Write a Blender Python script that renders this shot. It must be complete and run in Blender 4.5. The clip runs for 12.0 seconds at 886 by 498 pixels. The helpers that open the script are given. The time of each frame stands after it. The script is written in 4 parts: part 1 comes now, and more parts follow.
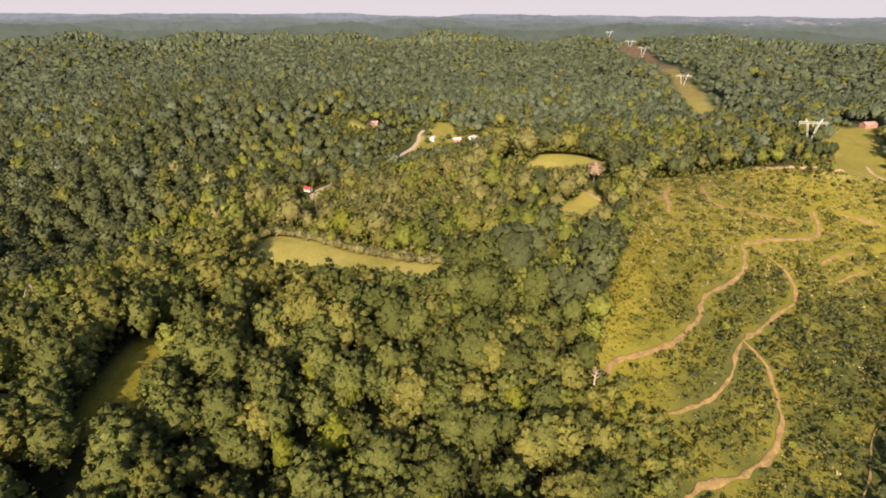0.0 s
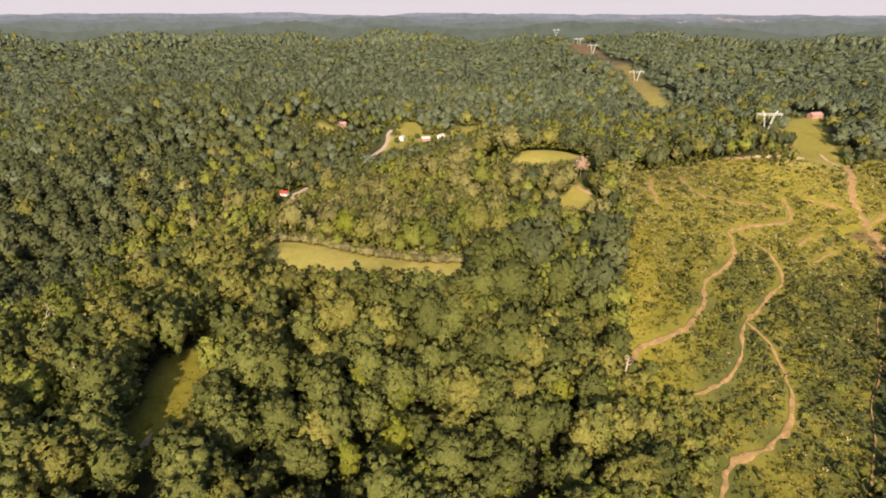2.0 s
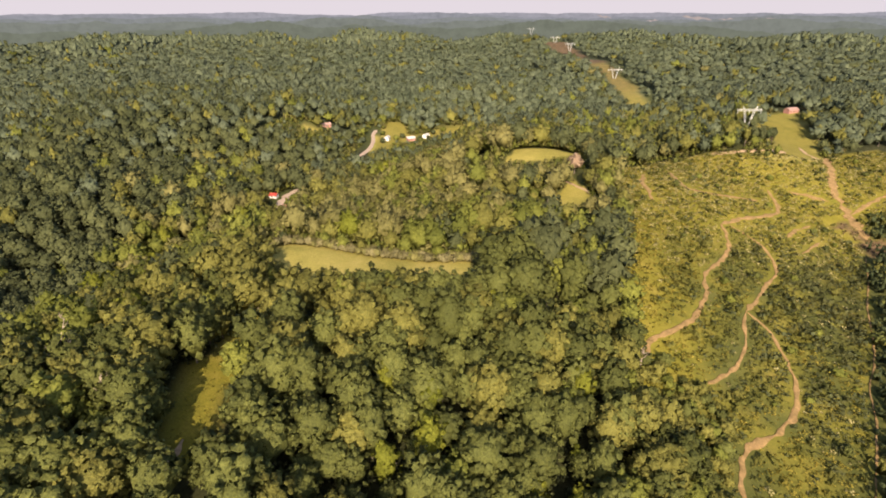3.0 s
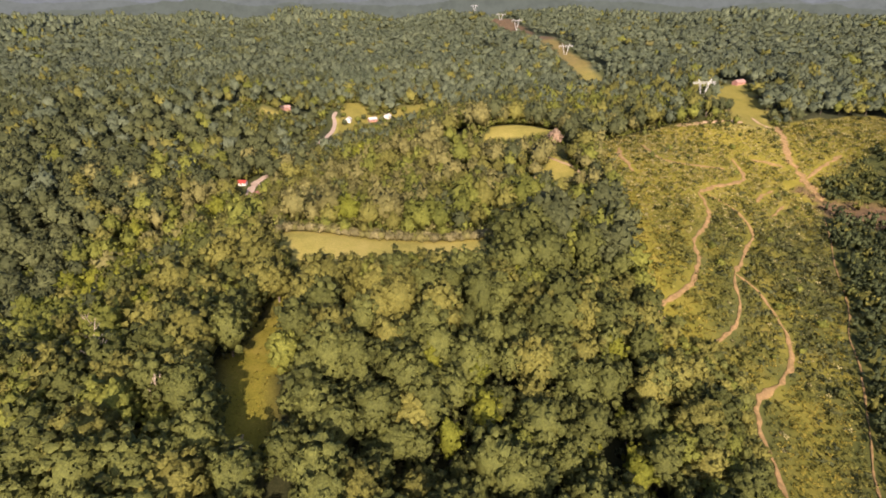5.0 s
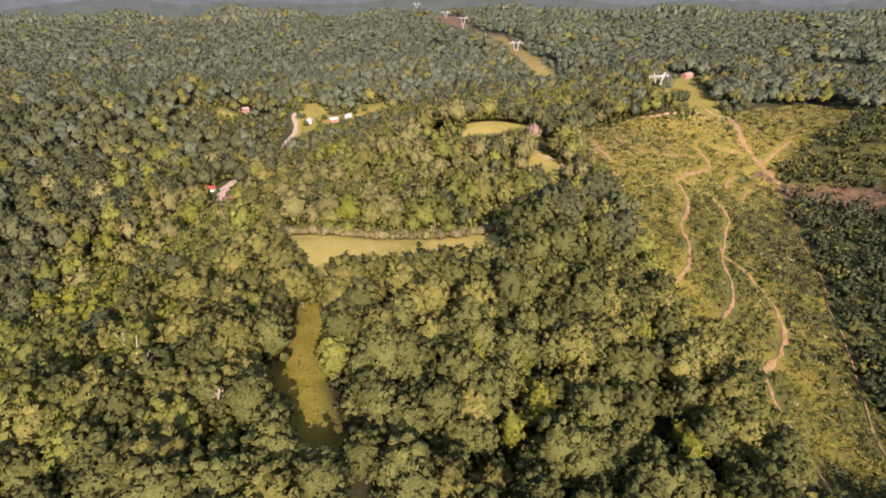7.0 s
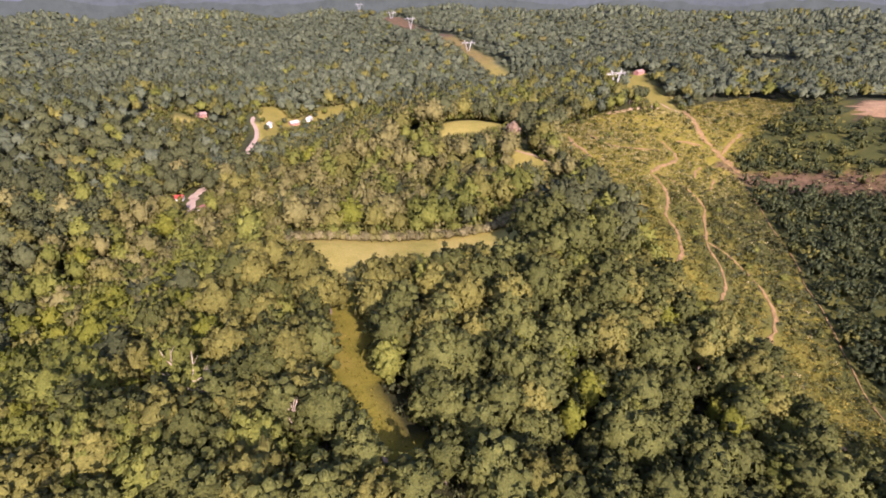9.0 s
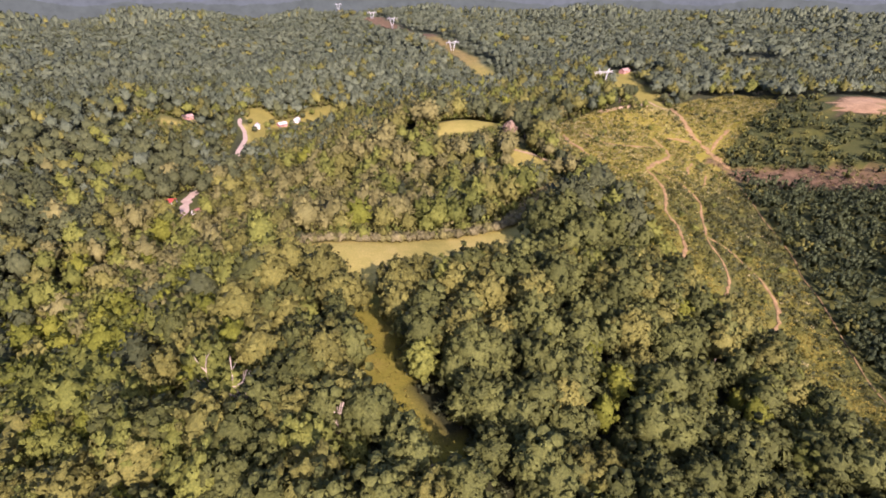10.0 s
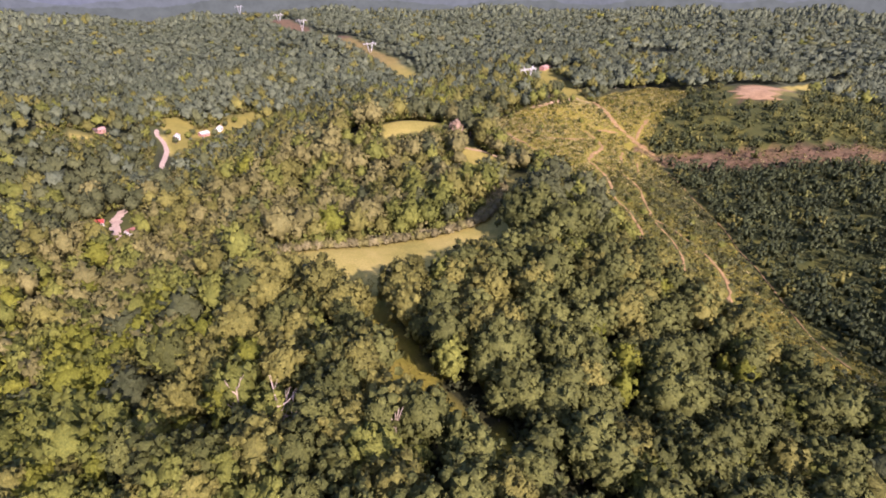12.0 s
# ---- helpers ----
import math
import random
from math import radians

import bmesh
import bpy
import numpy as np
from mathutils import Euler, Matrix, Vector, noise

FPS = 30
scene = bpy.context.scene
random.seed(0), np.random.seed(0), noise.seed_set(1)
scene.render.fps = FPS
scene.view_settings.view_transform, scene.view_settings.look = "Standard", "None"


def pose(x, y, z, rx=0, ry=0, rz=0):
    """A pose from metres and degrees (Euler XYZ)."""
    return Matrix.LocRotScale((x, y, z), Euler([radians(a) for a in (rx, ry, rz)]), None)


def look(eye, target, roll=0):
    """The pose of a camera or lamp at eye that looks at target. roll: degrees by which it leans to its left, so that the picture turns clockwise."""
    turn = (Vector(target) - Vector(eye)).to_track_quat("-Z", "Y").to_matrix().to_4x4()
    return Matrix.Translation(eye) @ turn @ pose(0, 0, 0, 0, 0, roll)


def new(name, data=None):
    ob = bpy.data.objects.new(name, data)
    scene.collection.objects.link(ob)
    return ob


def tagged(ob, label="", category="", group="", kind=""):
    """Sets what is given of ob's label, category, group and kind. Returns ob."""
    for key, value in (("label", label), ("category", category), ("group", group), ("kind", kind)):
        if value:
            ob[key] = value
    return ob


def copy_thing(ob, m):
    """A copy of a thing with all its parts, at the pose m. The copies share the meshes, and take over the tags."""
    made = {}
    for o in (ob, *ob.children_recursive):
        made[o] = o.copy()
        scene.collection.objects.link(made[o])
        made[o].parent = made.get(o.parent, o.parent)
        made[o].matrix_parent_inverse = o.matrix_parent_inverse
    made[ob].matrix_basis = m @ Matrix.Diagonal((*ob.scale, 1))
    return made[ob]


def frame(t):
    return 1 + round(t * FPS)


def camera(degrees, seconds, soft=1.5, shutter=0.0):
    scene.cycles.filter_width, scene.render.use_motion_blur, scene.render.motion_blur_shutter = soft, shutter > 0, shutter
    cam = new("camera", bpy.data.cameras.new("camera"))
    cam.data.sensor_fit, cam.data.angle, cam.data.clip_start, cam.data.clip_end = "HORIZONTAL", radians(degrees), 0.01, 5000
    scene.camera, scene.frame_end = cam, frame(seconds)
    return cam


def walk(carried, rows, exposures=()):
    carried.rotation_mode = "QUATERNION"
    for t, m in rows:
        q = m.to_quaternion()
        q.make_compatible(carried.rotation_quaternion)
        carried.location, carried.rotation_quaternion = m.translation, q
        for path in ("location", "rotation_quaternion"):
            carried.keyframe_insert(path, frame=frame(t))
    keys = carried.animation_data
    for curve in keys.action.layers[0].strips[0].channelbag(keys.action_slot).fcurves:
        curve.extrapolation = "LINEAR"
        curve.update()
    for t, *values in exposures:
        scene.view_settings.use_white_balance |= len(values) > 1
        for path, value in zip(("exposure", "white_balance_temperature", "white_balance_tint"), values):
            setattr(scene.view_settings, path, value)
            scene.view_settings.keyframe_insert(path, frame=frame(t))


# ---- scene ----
cam = camera(78.9, 12.0, 1.8)
PATH = [
    (0, (-4.088, -1.063, 120.663), (-4.081, 0.768, 119.859), 0.3),
    (0.5, (-12.801, -1.087, 120.712), (-12.743, 0.742, 119.906), 0.2),
    (1, (-21.476, -0.962, 120.771), (-21.371, 0.865, 119.964), 0.2),
    (1.5, (-30.098, -0.675, 120.842), (-29.951, 1.149, 120.035), 0.1),
    (2, (-38.765, -0.228, 120.922), (-38.573, 1.592, 120.115), 0.1),
    (2.5, (-47.391, 0.412, 121.013), (-47.156, 2.226, 120.205), -0.0),
    (3, (-55.981, 1.272, 121.078), (-55.701, 3.08, 120.269), -0.1),
    (5, (-90.094, 7.437, 120.809), (-89.62, 9.173, 119.935), -0.3),
    (5.5, (-98.568, 9.561, 120.705), (-98.042, 11.28, 119.829), -0.3),
    (6, (-106.989, 12.007, 120.624), (-106.416, 13.71, 119.746), -0.3),
    (6.5, (-115.346, 14.717, 120.56), (-114.724, 16.402, 119.681), -0.3),
    (7, (-123.598, 17.712, 120.503), (-122.93, 19.379, 119.623), -0.3),
    (9, (-155.994, 31.785, 120.434), (-155.14, 33.365, 119.555), -0.2),
    (9.5, (-163.752, 35.861, 120.481), (-162.863, 37.422, 119.602), -0.2),
    (10, (-171.335, 40.059, 120.51), (-170.414, 41.601, 119.63), -0.2),
    (10.5, (-178.726, 44.31, 120.519), (-177.751, 45.818, 119.64), -0.2),
    (11, (-186.012, 48.889, 120.535), (-184.943, 50.332, 119.655), -0.3),
    (11.5, (-193.088, 53.828, 120.601), (-191.967, 55.231, 119.721), -0.3),
    (12, (-200.019, 58.975, 120.653), (-198.847, 60.337, 119.774), -0.4),
]
walk(cam, [(t, look(eye, target, roll)) for t, eye, target, roll in PATH], [(0.0, 0.97, 6200, 14), (3.0, 0.98, 6150, 16), (6.5, 1.07, 5700, 31), (12.0, 1.22, 5350, 43)])

# ---- light ----
SUN_FROM = Vector((-0.15, -0.98, 0.0)).normalized()
SUN_ELEV = radians(30)
world = bpy.data.worlds.new("sky")
scene.world = world
world.use_nodes = True
wn = world.node_tree.nodes
sky = wn.new("ShaderNodeTexSky")
sky.sky_type, sky.sun_disc = "NISHITA", False
sky.sun_elevation, sky.sun_rotation = SUN_ELEV, math.atan2(SUN_FROM.x, SUN_FROM.y)
sky.air_density, sky.dust_density, sky.ozone_density = 1.0, 3.0, 1.0
world.node_tree.links.new(sky.outputs[0], wn["Background"].inputs[0])
wn["Background"].inputs[1].default_value = 0.12
lamp = bpy.data.lights.new("sun", "SUN")
lamp.energy, lamp.angle, lamp.color = 5.0, radians(0.6), (1.0, 0.82, 0.57)
sun = new("sun", lamp)
sun.matrix_world = look(tuple(SUN_FROM * math.cos(SUN_ELEV) * 500 + Vector((0, 0, math.sin(SUN_ELEV) * 500))), (0, 0, 0))


# ---- materials ----
def nodes_of(name):
    m = bpy.data.materials.new(name)
    m.use_nodes = True
    nt = m.node_tree
    bsdf = nt.nodes["Principled BSDF"]
    return m, nt, bsdf


def ramp(nt, fac, stops):
    r = nt.nodes.new("ShaderNodeValToRGB")
    while len(r.color_ramp.elements) < len(stops):
        r.color_ramp.elements.new(0.5)
    for e, (p, c) in zip(r.color_ramp.elements, stops):
        e.position, e.color = p, (*c, 1)
    nt.links.new(fac, r.inputs[0])
    return r.outputs[0]


def noise_tex(nt, scale, detail=4.0, rough=0.6):
    geo = nt.nodes.new("ShaderNodeNewGeometry")
    n = nt.nodes.new("ShaderNodeTexNoise")
    n.inputs["Scale"].default_value, n.inputs["Detail"].default_value = scale, detail
    n.inputs["Roughness"].default_value = rough
    nt.links.new(geo.outputs["Position"], n.inputs["Vector"])
    return n.outputs[0]


def mix(nt, fac, a, b, mode="MIX"):
    n = nt.nodes.new("ShaderNodeMix")
    n.data_type, n.blend_type = "RGBA", mode
    for sock, v in ((n.inputs[0], fac), (n.inputs[6], a), (n.inputs[7], b)):
        if isinstance(v, bpy.types.NodeSocket):
            nt.links.new(v, sock)
        elif isinstance(v, tuple):
            sock.default_value = (*v, 1)
        else:
            sock.default_value = v
    return n.outputs[2]


def foliage(name, lo, hi, glow=0.2, wide=0.015):
    """Leaves: a per-tree and a per-leaf shift of colour between two greens, thin enough to let light through."""
    m, nt, b = nodes_of(name)
    info, geo = nt.nodes.new("ShaderNodeObjectInfo"), nt.nodes.new("ShaderNodeNewGeometry")
    own = nt.nodes.new("ShaderNodeAttribute")
    own.attribute_name = "tint"
    added, wrapped = nt.nodes.new("ShaderNodeMath"), nt.nodes.new("ShaderNodeMath")
    wrapped.operation = "FRACT"
    nt.links.new(info.outputs["Random"], added.inputs[0])
    nt.links.new(own.outputs["Fac"], added.inputs[1])
    nt.links.new(added.outputs[0], wrapped.inputs[0])
    tree = ramp(nt, wrapped.outputs[0], [(0.0, tuple(c * 0.72 for c in lo)), (1.0, tuple(c * 1.18 for c in hi))])
    stand = ramp(nt, noise_tex(nt, wide, 3), [(0.35, lo), (0.65, hi)])
    col = mix(nt, 0.35, tree, stand)
    leaf = ramp(nt, geo.outputs["Random Per Island"], [(0.0, (0.93, 0.94, 0.92)), (0.6, (1.0, 1.0, 1.0)), (1.0, (1.06, 1.05, 1.02))])
    col = mix(nt, 1.0, col, leaf, "MULTIPLY")
    clump = ramp(nt, noise_tex(nt, 0.4, 2), [(0.35, (0.90, 0.91, 0.93)), (0.65, (1.08, 1.08, 1.05))])
    col = mix(nt, 1.0, col, clump, "MULTIPLY")
    spray = ramp(nt, noise_tex(nt, 1.5, 4, 0.75), [(0.36, (0.62, 0.64, 0.64)), (0.5, (1.0, 1.0, 1.0)), (0.64, (1.30, 1.28, 1.20))])
    col = mix(nt, 1.0, col, spray, "MULTIPLY")
    nt.links.new(col, b.inputs["Base Color"])
    b.inputs["Roughness"].default_value, b.inputs["Specular IOR Level"].default_value = 0.7, 0.12
    bump = nt.nodes.new("ShaderNodeBump")
    bump.inputs["Strength"].default_value, bump.inputs["Distance"].default_value = 1.0, 0.5
    nt.links.new(noise_tex(nt, 1.3, 3, 0.75), bump.inputs["Height"])
    nt.links.new(bump.outputs[0], b.inputs["Normal"])
    tr = nt.nodes.new("ShaderNodeBsdfTranslucent")
    nt.links.new(mix(nt, 1.0, col, (1.18, 1.14, 0.68), "MULTIPLY"), tr.inputs[0])
    mx = nt.nodes.new("ShaderNodeMixShader")
    mx.inputs[0].default_value = glow
    nt.links.new(b.outputs[0], mx.inputs[1])
    nt.links.new(tr.outputs[0], mx.inputs[2])
    nt.links.new(mx.outputs[0], nt.nodes["Material Output"].inputs[0])
    return m


def surface(name, lo, hi, scale, rough=0.9, fine=0.0, bump=0.0, metal=0.0):
    """A mottled surface between two colours, with a finer second grain."""
    m, nt, b = nodes_of(name)
    col = ramp(nt, noise_tex(nt, scale, 5), [(0.32, lo), (0.68, hi)])
    if fine:
        col = mix(nt, 1.0, col, ramp(nt, noise_tex(nt, fine, 3), [(0.3, (0.72, 0.72, 0.72)), (0.7, (1.22, 1.2, 1.15))]), "MULTIPLY")
    nt.links.new(col, b.inputs["Base Color"])
    b.inputs["Roughness"].default_value, b.inputs["Metallic"].default_value = rough, metal
    b.inputs["Specular IOR Level"].default_value = 0.25
    if bump:
        n = nt.nodes.new("ShaderNodeBump")
        n.inputs["Strength"].default_value, n.inputs["Distance"].default_value = bump, 0.3
        nt.links.new(noise_tex(nt, fine or scale * 8, 4), n.inputs["Height"])
        nt.links.new(n.outputs[0], b.inputs["Normal"])
    return m


LEAF_OLIVE = foliage("leaf_olive", (0.100, 0.097, 0.020), (0.145, 0.134, 0.030), 0.10)
LEAF_DEEP = foliage("leaf_deep", (0.054, 0.062, 0.024), (0.082, 0.088, 0.034), 0.12)
LEAF_HICKORY = foliage("leaf_hickory", (0.060, 0.067, 0.016), (0.094, 0.099, 0.024), 0.10)
LEAF_GREEN = foliage("leaf_green", (0.096, 0.107, 0.018), (0.142, 0.147, 0.026), 0.15)
LEAF_PALE = foliage("leaf_pale", (0.124, 0.116, 0.036), (0.168, 0.150, 0.050), 0.15)
LEAF_YELLOW = foliage("leaf_yellow", (0.132, 0.148, 0.016), (0.195, 0.195, 0.022), 0.35)
# green greyed towards blue: distance haze put into the leaf colour
LEAF_HAZED = foliage("leaf_hazed", (0.074, 0.090, 0.050), (0.106, 0.120, 0.068), 0.15, 0.006)
LEAF_BLUISH = foliage("leaf_bluish", (0.040, 0.052, 0.021), (0.070, 0.082, 0.031), 0.2)
LEAF_BROWN = foliage("leaf_brown", (0.120, 0.076, 0.046), (0.172, 0.112, 0.066), 0.2)
LEAF_WITHERED = foliage("leaf_withered", (0.225, 0.155, 0.100), (0.295, 0.205, 0.138), 0.2)
BRUSH_GOLD = foliage("brush_gold", (0.205, 0.178, 0.026), (0.280, 0.222, 0.040), 0.3, 0.05)
BRUSH_TUFT = foliage("grass_tuft", (0.135, 0.118, 0.018), (0.195, 0.158, 0.030), 0.25, 0.05)
BRUSH_STRAW = foliage("brush_straw", (0.285, 0.250, 0.100), (0.365, 0.312, 0.142), 0.2, 0.05)
BRUSH_GREEN = foliage("brush_green", (0.106, 0.110, 0.022), (0.160, 0.148, 0.033), 0.3, 0.05)
BRUSH_GREY = foliage("brush_grey", (0.068, 0.075, 0.025), (0.106, 0.104, 0.036), 0.25, 0.05)
HEDGE_LEAF = foliage("hedge_leaf", (0.150, 0.132, 0.056), (0.205, 0.176, 0.080), 0.2, 0.05)
BARK = surface("bark", (0.09, 0.07, 0.05), (0.17, 0.14, 0.11), 1.5, 0.95, 9.0, 0.4)
DEAD_WOOD = surface("dead_wood", (0.26, 0.205, 0.15), (0.42, 0.34, 0.265), 0.8, 0.9, 6.0, 0.3)
DIRT = surface("trail_dirt", (0.150, 0.098, 0.034), (0.285, 0.180, 0.074), 0.24, 0.95, 0.9, 0.5)
GRAVEL = surface("road_gravel", (0.28, 0.205, 0.15), (0.40, 0.31, 0.235), 0.15, 0.95, 2.0, 0.4)
STEEL = surface("galvanised_steel", (0.50, 0.50, 0.48), (0.66, 0.65, 0.62), 0.5, 0.5, 4.0, 0.0, 0.3)

# ---- the lie of the land ----
HILLS = [
    (-129, 190, 94, 10), (-21, 228, 78, 17), (91, 283, 80, 23), (52, 470, 69, 52), (207, 382, 64, 18),
    (330, 472, 110, -14), (471, 598, 119, 10), (-168, 138, 72, 32), (-264, 147, 116, -5), (-256, 394, 82, -23),
    (-154, 480, 100, 5), (-57, 531, 122, -55), (126, 116, 68, -20), (203, 220, 61, -19), (357, 281, 83, -24),
    (509, 306, 97, 35), (-21, 117, 46, -10), (-231, 284, 49, -12), (309, 459, 48, 27), (-116, 303, 41, 24),
]
FAR_HILLS = [
    (67, 767, 122, -66), (-252, 650, 170, 8), (-450, 600, 202, -1), (171, 879, 315, 61), (447, 990, 208, -22),
    (716, 619, 220, 33), (499, 1546, 292, 19), (451, 1132, 92, 21), (406, 803, 63, -27),
    (-126, 802, 30, 11), (110, 480, 40, 5),
]

KNOLLS = [
    (100, 660, 75, 22), (20, 420, 50, -14), (20, 140, 50, 6), (220, 220, 50, 5), (-220, 620, 75, -22), (-60, 540, 75, 15),
    (-180, 260, 50, 6), (-260, 500, 50, 11), (500, 420, 75, -10), (-300, 380, 50, -10), (140, 100, 50, -6), (300, 580, 110, 5),
    (60, 500, 50, -7), (-140, 460, 50, -9), (-380, 660, 75, 11), (-60, 380, 50, 8),
]
SPURS = [
    (100, 1140, 160, -27), (660, 1140, 160, 15), (300, 780, 110, -25), (-420, 900, 160, 24), (-140, 980, 110, -19), (220, 1380, 160, -18),
    (-220, 1100, 110, 18), (100, 860, 110, 6), (420, 900, 110, 6), (660, 820, 110, -8), (-20, 700, 75, -5), (-180, 740, 75, 12),
]


def smooth(a, b, v):
    t = np.clip((v - a) / (b - a), 0, 1)
    return t * t * (3 - 2 * t)


def height(x, y):
    """Height of the ground: hills round the ridge, rolling country further out, long rising ridges at the rim."""
    x, y = np.asarray(x, float), np.asarray(y, float)
    d = np.hypot(x - 50, y - 350)
    z = -40 + 45 * smooth(600, 1300, d)
    for cx, cy, r, h in HILLS + FAR_HILLS + KNOLLS + SPURS:
        z = z + h * np.exp(-((x - cx) ** 2 + (y - cy) ** 2) / (2 * r * r))
    roll = (np.sin(x / 131 + 1.7 * np.sin(y / 240)) * np.sin(y / 157 + 1.3 * np.sin(x / 210) + 0.6)
            + 0.6 * np.sin(x / 73 + y / 99 + 1.1) * np.sin(y / 81 - x / 160))
    z = z + 23 * roll * smooth(900, 1700, d)
    ridge = np.sin(x / 520 + 0.7 * np.sin(y / 700) + 0.4) + 0.7 * np.sin(y / 430 + x / 900)
    z = z + 10 * ridge * smooth(2000, 3000, d)
    return z


def hz(x, y):
    return float(height(x, y))


def inside(poly, x, y):
    """Which of the points lie in the polygon."""
    x, y = np.asarray(x, float), np.asarray(y, float)
    hit = np.zeros(x.shape, bool)
    for (x0, y0), (x1, y1) in zip(poly, poly[1:] + poly[:1]):
        if y0 != y1:
            hit ^= ((y0 > y) != (y1 > y)) & (x < (x1 - x0) * (y - y0) / (y1 - y0) + x0)
    return hit


def along(line, x, y):
    """Distance to a line of points."""
    best = np.full(np.shape(x), 1e9)
    for (x0, y0), (x1, y1) in zip(line, line[1:]):
        dx, dy = x1 - x0, y1 - y0
        t = np.clip(((x - x0) * dx + (y - y0) * dy) / (dx * dx + dy * dy), 0, 1)
        best = np.minimum(best, np.hypot(x - x0 - t * dx, y - y0 - t * dy))
    return best


HAYFIELD = [(-108, 281), (-102, 295), (-79, 293), (-47, 284), (-17, 269), (10, 263), (40, 277), (66, 298), (90, 312),
            (92, 304), (67, 287), (42, 267), (12, 252), (-8, 239), (-28, 237), (-46, 243), (-67, 249), (-84, 243), (-95, 262)]
GLADE = [(-84, 250), (-90, 238), (-101, 214), (-106, 196), (-113, 180), (-117, 165), (-116, 150), (-113, 132), (-110, 112), (-108, 92)]
CLEARING = [(44, 80), (56, 108), (62, 125), (66, 142), (60, 158), (57, 175), (60, 195), (76, 230), (93, 266), (106, 293), (124, 334), (142, 376), (162, 418), (192, 440), (225, 456),
            (262, 452), (317, 436), (392, 458), (450, 472), (500, 455), (530, 425), (500, 388), (440, 376), (397, 368), (356, 356), (304, 309), (240, 236), (181, 175), (143, 129), (122, 103), (95, 50)]
REGROWTH = [(95, 50), (122, 103), (143, 129), (181, 175), (240, 236), (304, 309), (356, 356), (397, 368), (440, 376), (500, 388), (560, 370), (640, 330), (640, 200), (560, 40), (300, -60)]
UPPER_FIELD = [(66, 446), (80, 436), (98, 432), (134, 442), (146, 462), (120, 482), (85, 478)]
SMALL_FIELD = [(64, 352), (82, 338), (105, 342), (111, 360), (114, 382), (107, 396), (97, 380)]
LAWN = [(317, 437), (390, 455), (420, 500), (446, 545), (470, 600), (438, 606), (405, 572), (392, 535), (350, 478)]
HOUSE_LAWN = [(-38, 722), (-18, 728), (-8, 768), (26, 772), (52, 780), (80, 784), (112, 806), (104, 830), (60, 838), (50, 812), (16, 802), (14, 850), (-14, 850), (-20, 800), (-30, 785)]
DIRT_PATCH = [(486, 318), (520, 345), (582, 358), (660, 368), (700, 345), (650, 305), (560, 298), (500, 286)]
CUT = [(318, 345), (328, 322), (376, 268), (420, 205), (450, 160), (480, 80)]
ROW_LINE = [(405, 800), (420, 917), (434, 1030), (446, 1100), (457, 1185), (485, 1395), (507, 1562), (560, 1960)]
TAN_STRIP = [(520, 302), (600, 336), (720, 350), (860, 315), (870, 280), (720, 306), (600, 292), (530, 268)]
FAR_FIELD = [(690, 615), (740, 640), (830, 610), (820, 585), (710, 560)]


def bare(x, y):
    """Where no tree stands."""
    d = inside(HAYFIELD, x, y) | inside(CLEARING, x, y) | inside(REGROWTH, x, y) | inside(UPPER_FIELD, x, y) | inside(SMALL_FIELD, x, y)
    d |= inside(LAWN, x, y) | inside(HOUSE_LAWN, x, y) | inside(DIRT_PATCH, x, y) | inside(FAR_FIELD, x, y) | inside(TAN_STRIP, x, y)
    d |= along(GLADE, x, y) < 6.2 + 1.6 * smooth(170, 190, y) + 4.4 * np.exp(-((y - 156) / 24) ** 2) - 2.0 * smooth(130, 115, y)
    d |= along(HAYFIELD, x, y) < 5.5
    d |= along(ROW_LINE, x, y) < 21 + 14 * smooth(1300, 1380, y) - 14 * np.exp(-((y - 1050) / 45) ** 2)
    d |= np.hypot(x - 470, y - 600) < 15
    d |= (np.hypot(x - 116, y - 398) < 14)
    d |= (np.hypot(x + 160, y - 170) < 6) | (np.hypot(x + 166, y - 189) < 5)
    d |= along(COUNTY_ROAD, x, y) < 8.5
    d |= inside(DRY_YARD, x, y) | (np.hypot(x + 100, y - 760) < 12) | (np.hypot(x + 45, y - 668) < 12)
    d |= (np.hypot(x + 140, y - 551) < 13) | (along([(-132, 566), (-138, 545), (-142, 506)], x, y) < 11)
    return d


